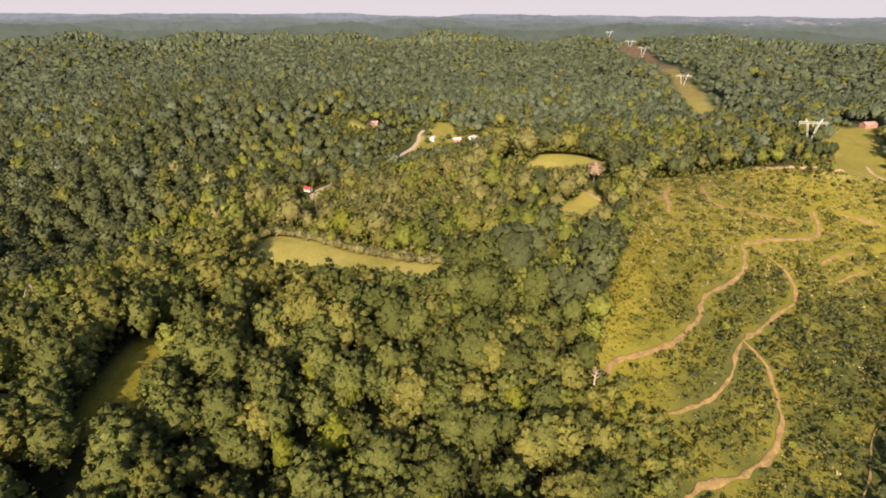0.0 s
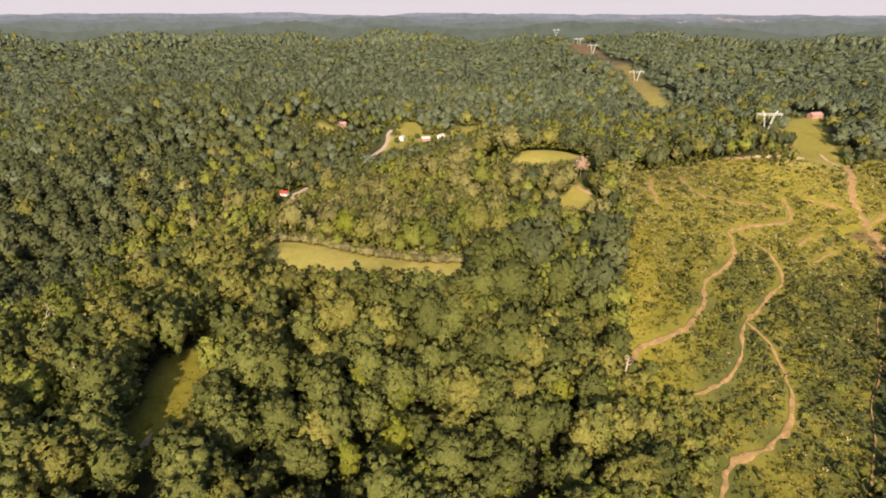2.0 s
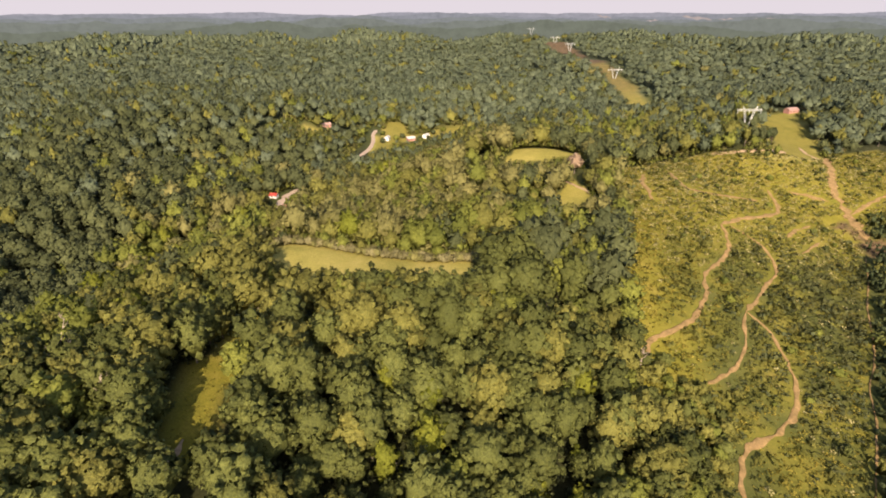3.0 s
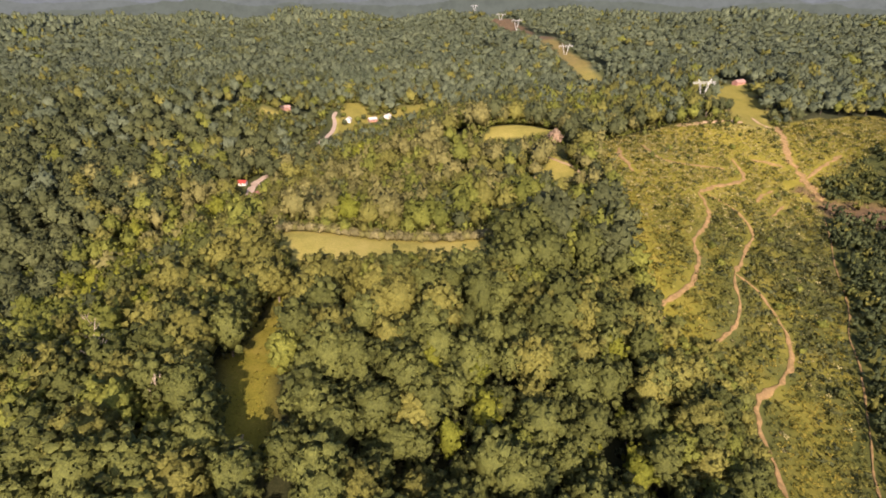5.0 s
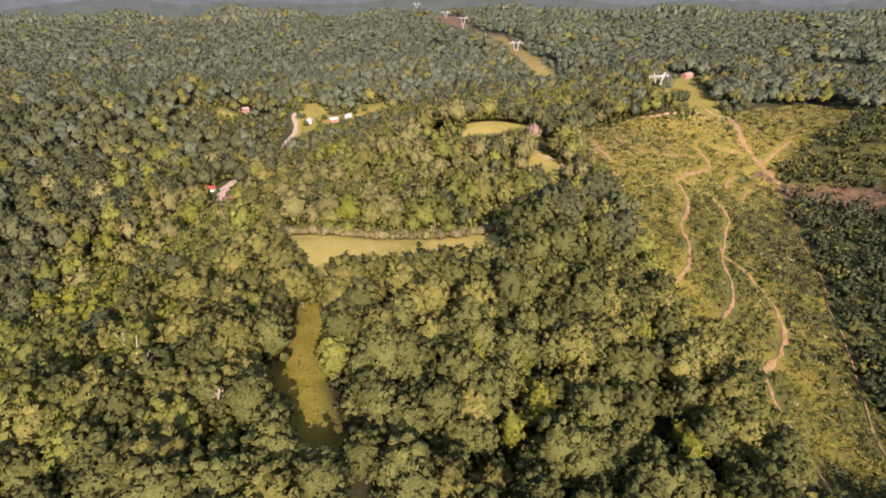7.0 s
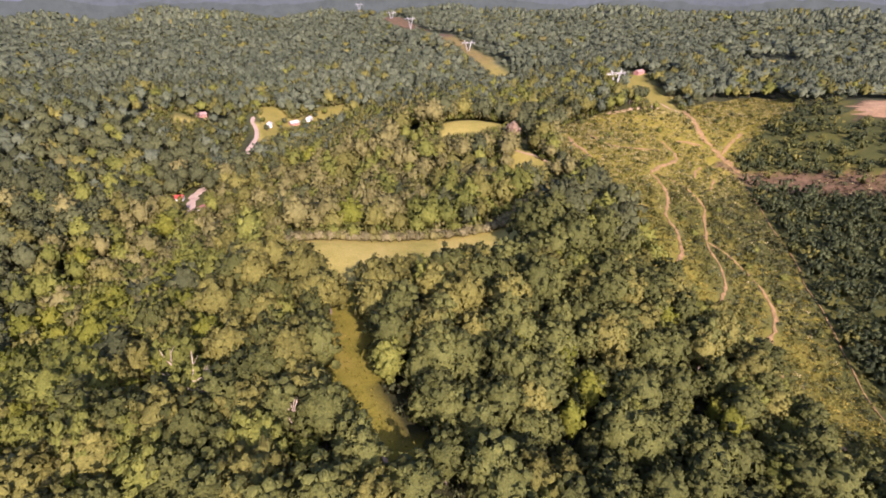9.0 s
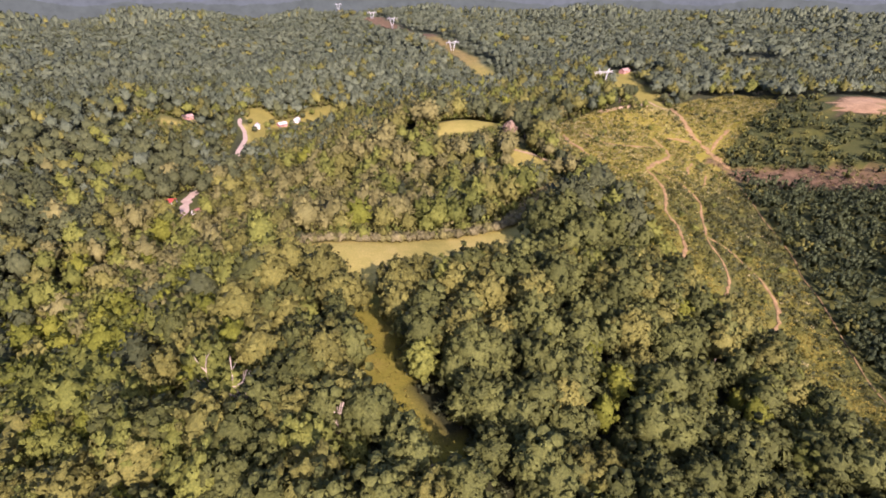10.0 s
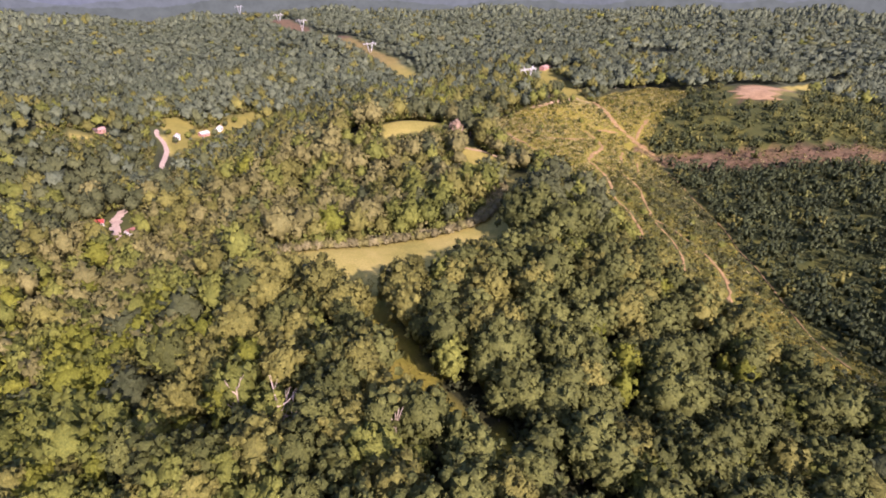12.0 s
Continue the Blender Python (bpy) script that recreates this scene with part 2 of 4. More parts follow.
def low_growth(x, y):
    """How tall the trees grow, as a share: low scrub and young trees on the sunny edges below fields, lawns and the road."""
    s = np.ones(np.shape(x))
    for ring, reach, least in ((UPPER_FIELD, 52, 0.2), (SMALL_FIELD, 40, 0.3), (HOUSE_LAWN, 62, 0.3), (LAWN, 48, 0.4), (BARN_YARD, 50, 0.4), (HEDGE_LINE, 14, 0.4), (ROW_LINE, 60, 0.35), (FIELD_FRONT, 26, 0.35), (FIELD_ARM, 15, 0.5),
                               (FAR_FIELD, 50, 0.35), (COUNTY_ROAD, 42, 0.3), (CLEARING_FOOT, 16, 0.4), (DRY_YARD, 75, 0.25), (RED_YARD, 40, 0.35)):
        p = np.array(ring)
        cx, cy = p.mean(0)
        vx, vy = cx + 100, cy - 20
        side = (x - cx) * vx + (y - cy) * vy < 0 if ring not in (COUNTY_ROAD, ROW_LINE, HEDGE_LINE, FIELD_FRONT, FIELD_ARM, CLEARING_FOOT) else np.ones(np.shape(x), bool)
        d = along(ring + ring[:1] if ring not in (COUNTY_ROAD, ROW_LINE, HEDGE_LINE, FIELD_FRONT, FIELD_ARM, CLEARING_FOOT) else ring, x, y)
        s = np.where(side, np.minimum(s, least + (1 - least) * smooth(0, reach, d)), s)
    return s * (1 + 0.35 * np.exp(-((x - 25) / 45) ** 2 - ((y - 238) / 20) ** 2))


HEDGE_LINE = [(-112, 296), (-102, 300), (-79, 298), (-47, 289), (-17, 274), (8, 268), (34, 280)]
CLEARING_FOOT = [(46, 80), (56, 108), (62, 125), (66, 142), (60, 158), (57, 175)]
FIELD_ARM = [(14, 251), (42, 266), (67, 286), (92, 303)]
FIELD_FRONT = [(-95, 255), (-84, 243), (-67, 248), (-46, 242), (-28, 236)]
BARN_YARD = [(452, 596), (470, 584), (488, 598), (470, 616)]
DRY_YARD = [(-137, 738), (-133, 753), (-123, 757), (-112, 753), (-110, 741), (-123, 732)]
RED_YARD = [(-153, 552), (-146, 566), (-130, 566), (-124, 552), (-134, 540)]
COUNTY_ROAD = [(-30, 812), (-36, 790), (-37, 765), (-43, 732), (-53, 704), (-63, 680), (-70, 650)]


# ---- ground ----
def mesh_object(name, verts, faces, mats, mat_index=None, parent=None, smooth_faces=False, normals=None):
    """A mesh from arrays; all faces have the same number of corners. Leaves may carry the rounded normals of their crown."""
    me = bpy.data.meshes.new(name)
    faces = np.asarray(faces, np.int32)
    n, k = faces.shape
    me.vertices.add(len(verts))
    me.vertices.foreach_set("co", np.asarray(verts, np.float32).ravel())
    me.loops.add(n * k)
    me.loops.foreach_set("vertex_index", faces.ravel())
    me.polygons.add(n)
    me.polygons.foreach_set("loop_start", np.arange(0, n * k, k, dtype=np.int32))
    me.polygons.foreach_set("use_smooth", np.full(n, smooth_faces or normals is not None))
    for m in mats:
        me.materials.append(m)
    if mat_index is not None:
        me.polygons.foreach_set("material_index", np.asarray(mat_index, np.int32))
    me.update(calc_edges=True)
    if normals is not None:
        me.normals_split_custom_set_from_vertices(np.asarray(normals, np.float32))
    ob = new(name, me)
    ob.parent = parent
    return ob


def build_ground():
    n, k, reach = 240, 4.6, 4900.0
    u = np.linspace(-1, 1, n)
    s = reach * np.sinh(k * u) / math.sinh(k)
    gx, gy = np.meshgrid(60 + s, 260 + s, indexing="ij")
    gz = height(gx, gy)
    verts = np.stack([gx, gy, gz], -1).reshape(-1, 3)
    i = np.arange(n * n).reshape(n, n)
    faces = np.stack([i[:-1, :-1], i[1:, :-1], i[1:, 1:], i[:-1, 1:]], -1).reshape(-1, 4)
    m, nt, b = nodes_of("ground_cover")
    cover = nt.nodes.new("ShaderNodeAttribute")
    cover.attribute_name = "cover"
    split = nt.nodes.new("ShaderNodeSeparateColor")
    nt.links.new(cover.outputs["Color"], split.inputs[0])
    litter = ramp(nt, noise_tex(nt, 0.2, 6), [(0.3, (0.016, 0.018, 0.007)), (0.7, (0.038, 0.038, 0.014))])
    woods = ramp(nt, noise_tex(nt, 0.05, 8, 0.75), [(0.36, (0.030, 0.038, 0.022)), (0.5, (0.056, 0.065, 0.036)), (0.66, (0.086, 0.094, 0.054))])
    hay = ramp(nt, noise_tex(nt, 0.05, 8, 0.75), [(0.3, (0.200, 0.178, 0.038)), (0.5, (0.278, 0.234, 0.056)), (0.7, (0.345, 0.278, 0.080))])
    brush = ramp(nt, noise_tex(nt, 0.06, 8, 0.7), [(0.3, (0.105, 0.098, 0.012)), (0.5, (0.165, 0.142, 0.018)), (0.72, (0.220, 0.172, 0.034))])
    soil = ramp(nt, noise_tex(nt, 0.11, 8, 0.75), [(0.3, (0.045, 0.038, 0.022)), (0.5, (0.108, 0.068, 0.036)), (0.62, (0.160, 0.102, 0.056)), (0.75, (0.085, 0.066, 0.032))])
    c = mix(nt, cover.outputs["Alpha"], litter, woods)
    c = mix(nt, split.outputs[0], c, hay)
    lush = nt.nodes.new("ShaderNodeAttribute")
    lush.attribute_name = "lush"
    weeds = ramp(nt, noise_tex(nt, 0.09, 8, 0.7), [(0.3, (0.034, 0.043, 0.013)), (0.5, (0.056, 0.062, 0.016)), (0.72, (0.088, 0.083, 0.023))])
    c = mix(nt, split.outputs[1], c, brush)
    c = mix(nt, lush.outputs["Fac"], c, weeds)
    c = mix(nt, split.outputs[2], c, soil)
    c = mix(nt, 1.0, c, ramp(nt, noise_tex(nt, 1.6, 3), [(0.3, (0.78, 0.78, 0.78)), (0.7, (1.2, 1.2, 1.15))]), "MULTIPLY")
    nt.links.new(c, b.inputs["Base Color"])
    b.inputs["Roughness"].default_value, b.inputs["Specular IOR Level"].default_value = 0.95, 0.1
    bump = nt.nodes.new("ShaderNodeBump")
    bump.inputs["Strength"].default_value, bump.inputs["Distance"].default_value = 0.5, 0.5
    nt.links.new(noise_tex(nt, 0.9, 5), bump.inputs["Height"])
    nt.links.new(bump.outputs[0], b.inputs["Normal"])
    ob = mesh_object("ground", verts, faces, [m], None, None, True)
    x, y = verts[:, 0], verts[:, 1]
    col = np.zeros((n * n, 4), np.float32)
    grass = inside(HAYFIELD, x, y) | inside(UPPER_FIELD, x, y) | inside(SMALL_FIELD, x, y) | inside(LAWN, x, y) | inside(HOUSE_LAWN, x, y) | inside(FAR_FIELD, x, y)
    grass |= inside(DRY_YARD, x, y) | inside(TAN_STRIP, x, y)
    for ring in (LAWN, HOUSE_LAWN, HAYFIELD):
        grass |= along(ring + ring[:1], x, y) < 6
    col[:, 0] = grass
    # no grass colour on the glade below y 131: its shade painted dark
    col[:, 1] = (inside(CLEARING, x, y) | (inside(REGROWTH, x, y) & (np.sin(x / 13 + 2 * np.sin(y / 17)) * np.sin(y / 12) > 0.35)) | ((along(GLADE, x, y) < 10) & (y > 131)) | ((along(ROW_LINE, x, y) < 19 + 14 * smooth(1300, 1380, y)) & (y < 1150))) & ~grass
    cut = (along(ROW_LINE, x, y) < 19 + 14 * smooth(1300, 1380, y)) & (y < 1150)
    col[cut, 0], col[cut, 1] = 0.55, 0.45
    col[(along(GLADE, x, y) < 9) & (y > 131) & ~grass, 0] = 0.4
    # uphill brush ground: straw-pale, lightened further to paint haze
    pale = inside(CLEARING, x, y) * 0.95 * smooth(260, 340, y)
    col[:, 0] = np.maximum(col[:, 0], pale)
    mown = inside(LAWN, x, y) | inside(HOUSE_LAWN, x, y) | inside(UPPER_FIELD, x, y) | inside(SMALL_FIELD, x, y)
    col[mown, 0], col[mown, 1] = 0.6, 0.5
    dirt = inside(DIRT_PATCH, x, y) * 0.6
    dirt = np.maximum(dirt, 0.9 * (along(CUT, x, y) < 8.5 + 9 * smooth(345, 300, y) + 4 * np.sin(x / 9 + y / 13)))
    dirt = np.maximum(dirt, 0.5 * cut * smooth(830, 980, y))
    dirt = np.maximum(dirt, 0.9 * ((along(ROW_LINE, x, y) < 19 + 14 * smooth(1300, 1380, y)) & (y > 1150)))
    col[:, 2] = dirt
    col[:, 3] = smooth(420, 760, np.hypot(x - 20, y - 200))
    share = np.clip(1.5 * (1 - low_growth(x, y)), 0, 0.9) * ~(grass | bare(x, y))
    east = x - (60 + (y - 195) * 0.42)
    share = np.maximum(share, inside(CLEARING, x, y) * 0.9 * np.clip(smooth(8, 52, east) * smooth(340, 270, y) + 0.5 * smooth(175, 150, y), 0, 1) * (0.7 + 0.3 * np.sin(x / 9 + 2 * np.sin(y / 13))))
    share = np.maximum(share, inside(CLEARING, x, y) * 0.12 * smooth(270, 340, y) * smooth(-0.1, 0.5, np.sin(x / 11 + 1.5 * np.sin(y / 9)) * np.sin(y / 13 + np.sin(x / 17))))
    share = np.maximum(share, inside(REGROWTH, x, y) * (col[:, 2] < 0.3) * 0.8)
    for ring in (UPPER_FIELD, SMALL_FIELD, DRY_YARD, HOUSE_LAWN, RED_YARD):
        share = np.maximum(share, 0.8 * smooth(16, 8, along(ring + ring[:1], x, y)) * ~grass)
    share = np.where(mown, 0.0, share)
    green = inside(UPPER_FIELD, x, y) | inside(SMALL_FIELD, x, y)
    col[green, 0], col[green, 1] = 1.0, 0.3
    at = ob.data.attributes.new("lush", "FLOAT", "POINT")
    at.data.foreach_set("value", share.astype(np.float32))
    at = ob.data.color_attributes.new("cover", "FLOAT_COLOR", "POINT")
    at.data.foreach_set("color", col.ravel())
    tagged(ob, "rolling wooded hills with hayfields and brushy clearing", "ground", kind="structure")


build_ground()


def spline(points, step):
    """A rounded line through the points, in even steps."""
    p = np.array(points, float)
    p = np.vstack([2 * p[0] - p[1], p, 2 * p[-1] - p[-2]])
    out = []
    for a, b, c, d in zip(p, p[1:], p[2:], p[3:]):
        k = max(2, int(np.hypot(*(c - b)) / step))
        for t in np.linspace(0, 1, k, endpoint=False):
            out.append(0.5 * (2 * b + (c - a) * t + (2 * a - 5 * b + 4 * c - d) * t * t + (3 * b - a - 3 * c + d) * t ** 3))
    out.append(p[-2])
    return np.array(out)


def ribbon(name, points, width, mat, label, category, wander=0.5, lift=0.4):
    """A worn track on the ground, with uneven edges and a shallow crown between two ruts."""
    c = spline(points, 1.2)
    tan = np.gradient(c, axis=0)
    tan /= np.linalg.norm(tan, axis=1)[:, None]
    side = np.stack([-tan[:, 1], tan[:, 0]], 1)
    rng = np.random.default_rng(len(points) * 7 + int(width * 10))
    n = len(c)
    def wave():
        w = rng.normal(0, 1, n + 16)
        return np.convolve(w, np.hanning(9) / 3, "same")[8:-8] * wander * width * 0.42
    left, right = width / 2 + wave(), width / 2 + wave()
    taper = np.clip(np.minimum(np.arange(n), np.arange(n)[::-1]) / 4, 0.25, 1)
    rows = []
    for f, dz in ((-1, -0.18), (-0.8, 0.03), (-0.4, -0.05), (0, 0.06), (0.4, -0.05), (0.8, 0.03), (1, -0.18)):
        w = np.where(f < 0, left, right) * taper
        q = c + side * (f * w)[:, None]
        rows.append(np.column_stack([q, height(q[:, 0], q[:, 1]) + lift + dz]))
    verts = np.stack(rows, 1).reshape(-1, 3)
    i = np.arange(n * 7).reshape(n, 7)
    faces = np.stack([i[:-1, :-1], i[:-1, 1:], i[1:, 1:], i[1:, :-1]], -1).reshape(-1, 4)
    return tagged(mesh_object(name, verts, faces[:, ::-1], [mat], None, None, True), label, category, kind="structure")


TRAILS = []


def trail(points, width, label):
    TRAILS.append(points)
    ribbon("dirt_trail", points, width * 0.9, DIRT, label, "trail", 0.85)


trail([(66, 188), (75, 199), (103, 215), (127, 237), (141, 259), (168, 281), (184, 300), (191, 320)], 2.6, "reddish bare dirt trail winding through yellow brush")
trail([(191, 320), (214, 331), (237, 340), (262, 352), (273, 366), (280, 388)], 3.2, "bare dirt switchback trail on the cleared slope")
trail([(56, 90), (64, 104), (73, 120), (81, 135), (92, 148), (101, 153), (118, 160), (134, 170), (144, 181), (153, 201), (157, 221), (151, 233)], 2.4, "pale bare dirt trail curving up the cleared slope")
trail([(151, 233), (168, 246), (184, 260), (200, 272), (209, 285), (211, 303), (198, 320)], 2.2, "reddish bare dirt trail climbing between shrubs")
trail([(92, 179), (105, 185), (119, 194), (134, 208), (142, 222), (151, 233)], 1.9, "faint overgrown dirt trail beside green shrubs")
trail([(204, 416), (198, 392), (196, 371), (220, 365), (240, 366), (256, 368)], 3.2, "pale dirt trail along the top of the clearing")
trail([(153, 347), (158, 364), (163, 384), (176, 404)], 3.2, "short pale dirt trail at the clearing's edge")
trail([(400, 462), (376, 428), (353, 398), (338, 362), (326, 330)], 7.0, "wide bare earth track below the mown lawn")
trail([(340, 362), (352, 367), (370, 375), (404, 386)], 3.4, "bare dirt side track on the cleared hill")
trail([(300, 388), (317, 386), (334, 380)], 3.2, "pale dirt trail crossing the upper clearing")
trail([(245, 318), (258, 328), (272, 336), (286, 343)], 2.2, "bare reddish patch of trail among shrubs")
trail([(243, 300), (259, 310), (275, 320)], 2.0, "bare reddish patch of trail among shrubs")
trail([(304, 307), (276, 276), (247, 247), (221, 216), (203, 197), (188, 184), (171, 162), (150, 140), (136, 126), (115, 107), (98, 88)], 1.0, "reddish track along the foot of the cleared slope")
SAND = surface("bare_sandy_soil", (0.26, 0.175, 0.095), (0.40, 0.285, 0.165), 0.09, 0.95, 0.7, 0.5)
ORANGE_SOIL = surface("graded_orange_soil", (0.215, 0.130, 0.058), (0.330, 0.215, 0.105), 0.06, 0.95, 0.5, 0.5)
ribbon("dirt_clearing", [(494, 306), (528, 320), (575, 331), (630, 338), (680, 343)], 40.0, ORANGE_SOIL, "bare sandy graded soil beside young trees", "bare soil", 0.7)
ribbon("dirt_trail", [(99, 399), (107, 384), (112, 366), (111, 350)], 2.6, SAND, "pale sandy track along the small field", "trail", 0.5)
ribbon("bare_patch", [(-120, 134), (-118, 138), (-117, 143)], 3.2, SAND, "worn bare soil patch in the grassy glade", "bare soil", 0.6)
ribbon("earth_bank", [(262, 450), (280, 445), (300, 444), (322, 446), (345, 452)], 4.6, SAND, "bare eroded earth bank under the trees", "bare soil", 0.8)
ribbon("dirt_trail", [(394, 492), (388, 478), (384, 468), (389, 454)], 3.6, SAND, "pale worn track across the mown lawn", "trail", 0.6)
ribbon("gravel_drive", [(-124, 578), (-132, 566), (-137, 550), (-141, 532), (-143, 512)], 7.5, GRAVEL, "pale gravel drive beside the red-roofed house", "road", 0.5)
ribbon("gravel_road", COUNTY_ROAD, 5.0, GRAVEL, "pale gravel country road between trees and houses", "road", 0.12)


# ---- trees ----
def repeat_thing(ob, m):
    """A copy at the pose m, with the size that m gives, whatever the size of the first one."""
    return copy_thing(ob, m @ Matrix.Diagonal((1 / ob.scale.x, 1 / ob.scale.y, 1 / ob.scale.z, 1)))


def unit(v):
    return v / np.linalg.norm(v, axis=-1, keepdims=True)


def leaf_quads(rng, pos, nrm, size):
    """Small bent leaf sprays: one four-cornered piece at each place, turned at random about its normal."""
    n = len(pos)
    a = unit(np.cross(nrm, rng.normal(0, 1, (n, 3))))
    b = np.cross(nrm, a)
    s = size * rng.uniform(0.6, 1.35, (n, 1))
    t = s * rng.uniform(0.55, 1.0, (n, 1))
    lift = nrm * s * rng.uniform(-0.3, 0.3, (n, 1))
    v = np.stack([pos - a * s, pos - b * t * rng.uniform(0.6, 1.1, (n, 1)) + lift, pos + a * s, pos + b * t * rng.uniform(0.6, 1.1, (n, 1)) + lift], 1)
    return v.reshape(-1, 3), np.arange(n * 4).reshape(n, 4)


def crown_mesh(seed, wide, tall, lobes, per, size, base=0.2, jitter=0.24, spread=0.74, clumpy=0.75, ragged=0.24, rise=0.1, core=None, puff=1.0, heart=(6, 4), stir=0.45):
    """A crown of leaf sprays over many uneven lobes, each round a dense clump of inner leaves. The tree's foot is at the origin."""
    rng = np.random.default_rng(seed)
    k = np.arange(lobes) + 0.5
    up = 1 - 1.45 * k / lobes + rng.uniform(-0.12, 0.12, lobes)
    up = np.clip(up, -0.75, 1)
    turn = k * 2.39996 + rng.uniform(-0.35, 0.35, lobes)
    flat = np.sqrt(np.maximum(0, 1 - up * up))
    dirs = np.stack([np.cos(turn) * flat, np.sin(turn) * flat, up], 1)
    axes = np.array([wide / 2, wide / 2, tall * (1 - base) * 0.5])
    mid = np.array([0, 0, tall * (0.5 + base / 2)])
    centre = mid + dirs * axes * spread * rng.uniform(0.98 - ragged, 0.98 + ragged, (lobes, 1))
    rad = wide / 2 * rng.uniform(0.17, 0.33, lobes) * puff
    k = np.repeat(np.arange(lobes), per)
    d = unit(rng.normal(0, 1, (lobes * per, 3)) + 0.8 * dirs[k] + (0, 0, 0.35))
    pos = centre[k] + d * (rad[k] * rng.uniform(0.78, 1.22, lobes * per))[:, None]
    nrm = unit(d + (0, 0, 0.25) + jitter * rng.normal(0, 1, d.shape))
    v, f = leaf_quads(rng, pos, nrm, size)
    whole = unit((pos - mid) / axes + (0, 0, rise))
    soft = unit(clumpy * d + whole + stir * rng.normal(0, 1, d.shape))
    n = unit(np.repeat(soft, 4, 0) + 0.22 * (v - np.repeat(pos, 4, 0)) / size)
    if core is None:
        return v, f, n
    return joined([(v, f, n), leaf_clumps(rng, mid, axes, centre, rad * 0.85, dirs, 1.2 * clumpy, rise, *core, heart, stir)])


def leaf_clumps(rng, mid, axes, centre, rad, dirs, clumpy, rise, sides, bands, heart, stir):
    """The dense leafage of a crown: an uneven rounded clump on each lobe, and the shaded heart of the crown behind them."""
    n = len(centre)
    axis = unit(dirs + (0, 0, 0.45) + 0.25 * rng.normal(0, 1, (n, 3)))
    a = unit(np.cross(axis, rng.normal(0, 1, (n, 3))))
    b = np.cross(axis, a)
    th = np.linspace(1.9, 0.22, bands + 1)[None, :, None]
    ph = (np.arange(sides) * 2 * np.pi / sides)[None, None, :] + (np.arange(bands + 1) % 2)[None, :, None] * np.pi / sides
    jit = rng.uniform(0.55, 1.35, (n, bands + 1, sides))
    ring = np.cos(ph)[..., None] * a[:, None, None] + np.sin(ph)[..., None] * b[:, None, None]
    own = np.cos(th)[..., None] * axis[:, None, None] + np.sin(th)[..., None] * ring
    v = (centre[:, None, None] + own * (rad[:, None, None] * jit)[..., None]).reshape(-1, 3)
    nrm = unit(clumpy * own.reshape(-1, 3) + unit((v - mid) / axes + (0, 0, rise)) + 0.5 * stir * rng.normal(0, 1, v.shape))
    i = np.arange(n * (bands + 1) * sides).reshape(n, bands + 1, sides)
    j = np.roll(i, -1, 2)
    f = np.stack([i[:, :-1], j[:, :-1], j[:, 1:], i[:, 1:]], -1).reshape(-1, 4)
    la, an = np.meshgrid(np.linspace(-1.1, 1.45, heart[1]), np.arange(heart[0]) * 2 * np.pi / heart[0], indexing="ij")
    u = np.stack([np.cos(la) * np.cos(an), np.cos(la) * np.sin(an), np.sin(la)], -1).reshape(-1, 3)
    hv = mid + u * axes * rng.uniform(0.68, 0.86, (len(u), 1))
    i = np.arange(heart[0] * heart[1]).reshape(heart[1], heart[0])
    j = np.roll(i, -1, 1)
    hf = np.stack([i[:-1], j[:-1], j[1:], i[1:]], -1).reshape(-1, 4)
    return joined([(v, f, nrm), (hv, hf, unit(u + (0, 0, rise)))])


def dome_mesh(seed, wide, tall, sides, rings, lump):
    """A lumpy rounded crown seen from far off, with its underside left to the shade."""
    rng = np.random.default_rng(seed)
    lat = np.linspace(-0.75, 1.15, rings)
    ang = np.arange(sides) * 2 * np.pi / sides
    la, an = np.meshgrid(lat, ang, indexing="ij")
    an = an + (np.arange(rings) % 2)[:, None] * np.pi / sides
    r = (1 + lump * rng.normal(0, 1, la.shape)) * wide / 2
    v = np.stack([np.cos(la) * np.cos(an) * r, np.cos(la) * np.sin(an) * r, tall - wide * 0.44 + np.sin(la) * wide * 0.44 * (1 + lump * rng.normal(0, 1, la.shape))], -1)
    v = v.reshape(-1, 3)
    i = np.arange(rings * sides).reshape(rings, sides)
    j = np.roll(i, -1, 1)
    f = np.stack([i[:-1], j[:-1], j[1:], i[1:]], -1).reshape(-1, 4)
    t = i[-1]
    cap = [(t[0], t[k], t[k + 1], t[k + 2]) for k in range(1, sides - 2, 2)]
    n = unit(unit(v - (0, 0, tall - wide * 0.44)) + (0, 0, 0.7))
    return v, np.vstack([f, np.array(cap)]), n


def tube(points, radii, sides=6):
    """A tapered limb through the points."""
    p = np.array(points, float)
    tan = unit(np.gradient(p, axis=0))
    a = unit(np.cross(tan, (0.31, 0.17, 0.93) if abs(tan[0][2]) < 0.8 else (1.0, 0.1, 0.0)))
    b = np.cross(tan, a)
    ang = np.linspace(0, 2 * np.pi, sides, endpoint=False)
    ring = np.cos(ang)[None, :, None] * a[:, None] + np.sin(ang)[None, :, None] * b[:, None]
    v = (p[:, None] + ring * np.array(radii, float)[:, None, None]).reshape(-1, 3)
    i = np.arange(len(p) * sides).reshape(len(p), sides)
    j = np.roll(i, -1, 1)
    f = np.stack([i[:-1], j[:-1], j[1:], i[1:]], -1).reshape(-1, 4)
    return v, f


def joined(pieces):
    vs, fs, ns, at = [], [], [], 0
    for v, f, *n in pieces:
        vs.append(v)
        fs.append(np.asarray(f) + at)
        ns += n
        at += len(v)
    return (np.vstack(vs), np.vstack(fs), np.vstack(ns)) if ns else (np.vstack(vs), np.vstack(fs))


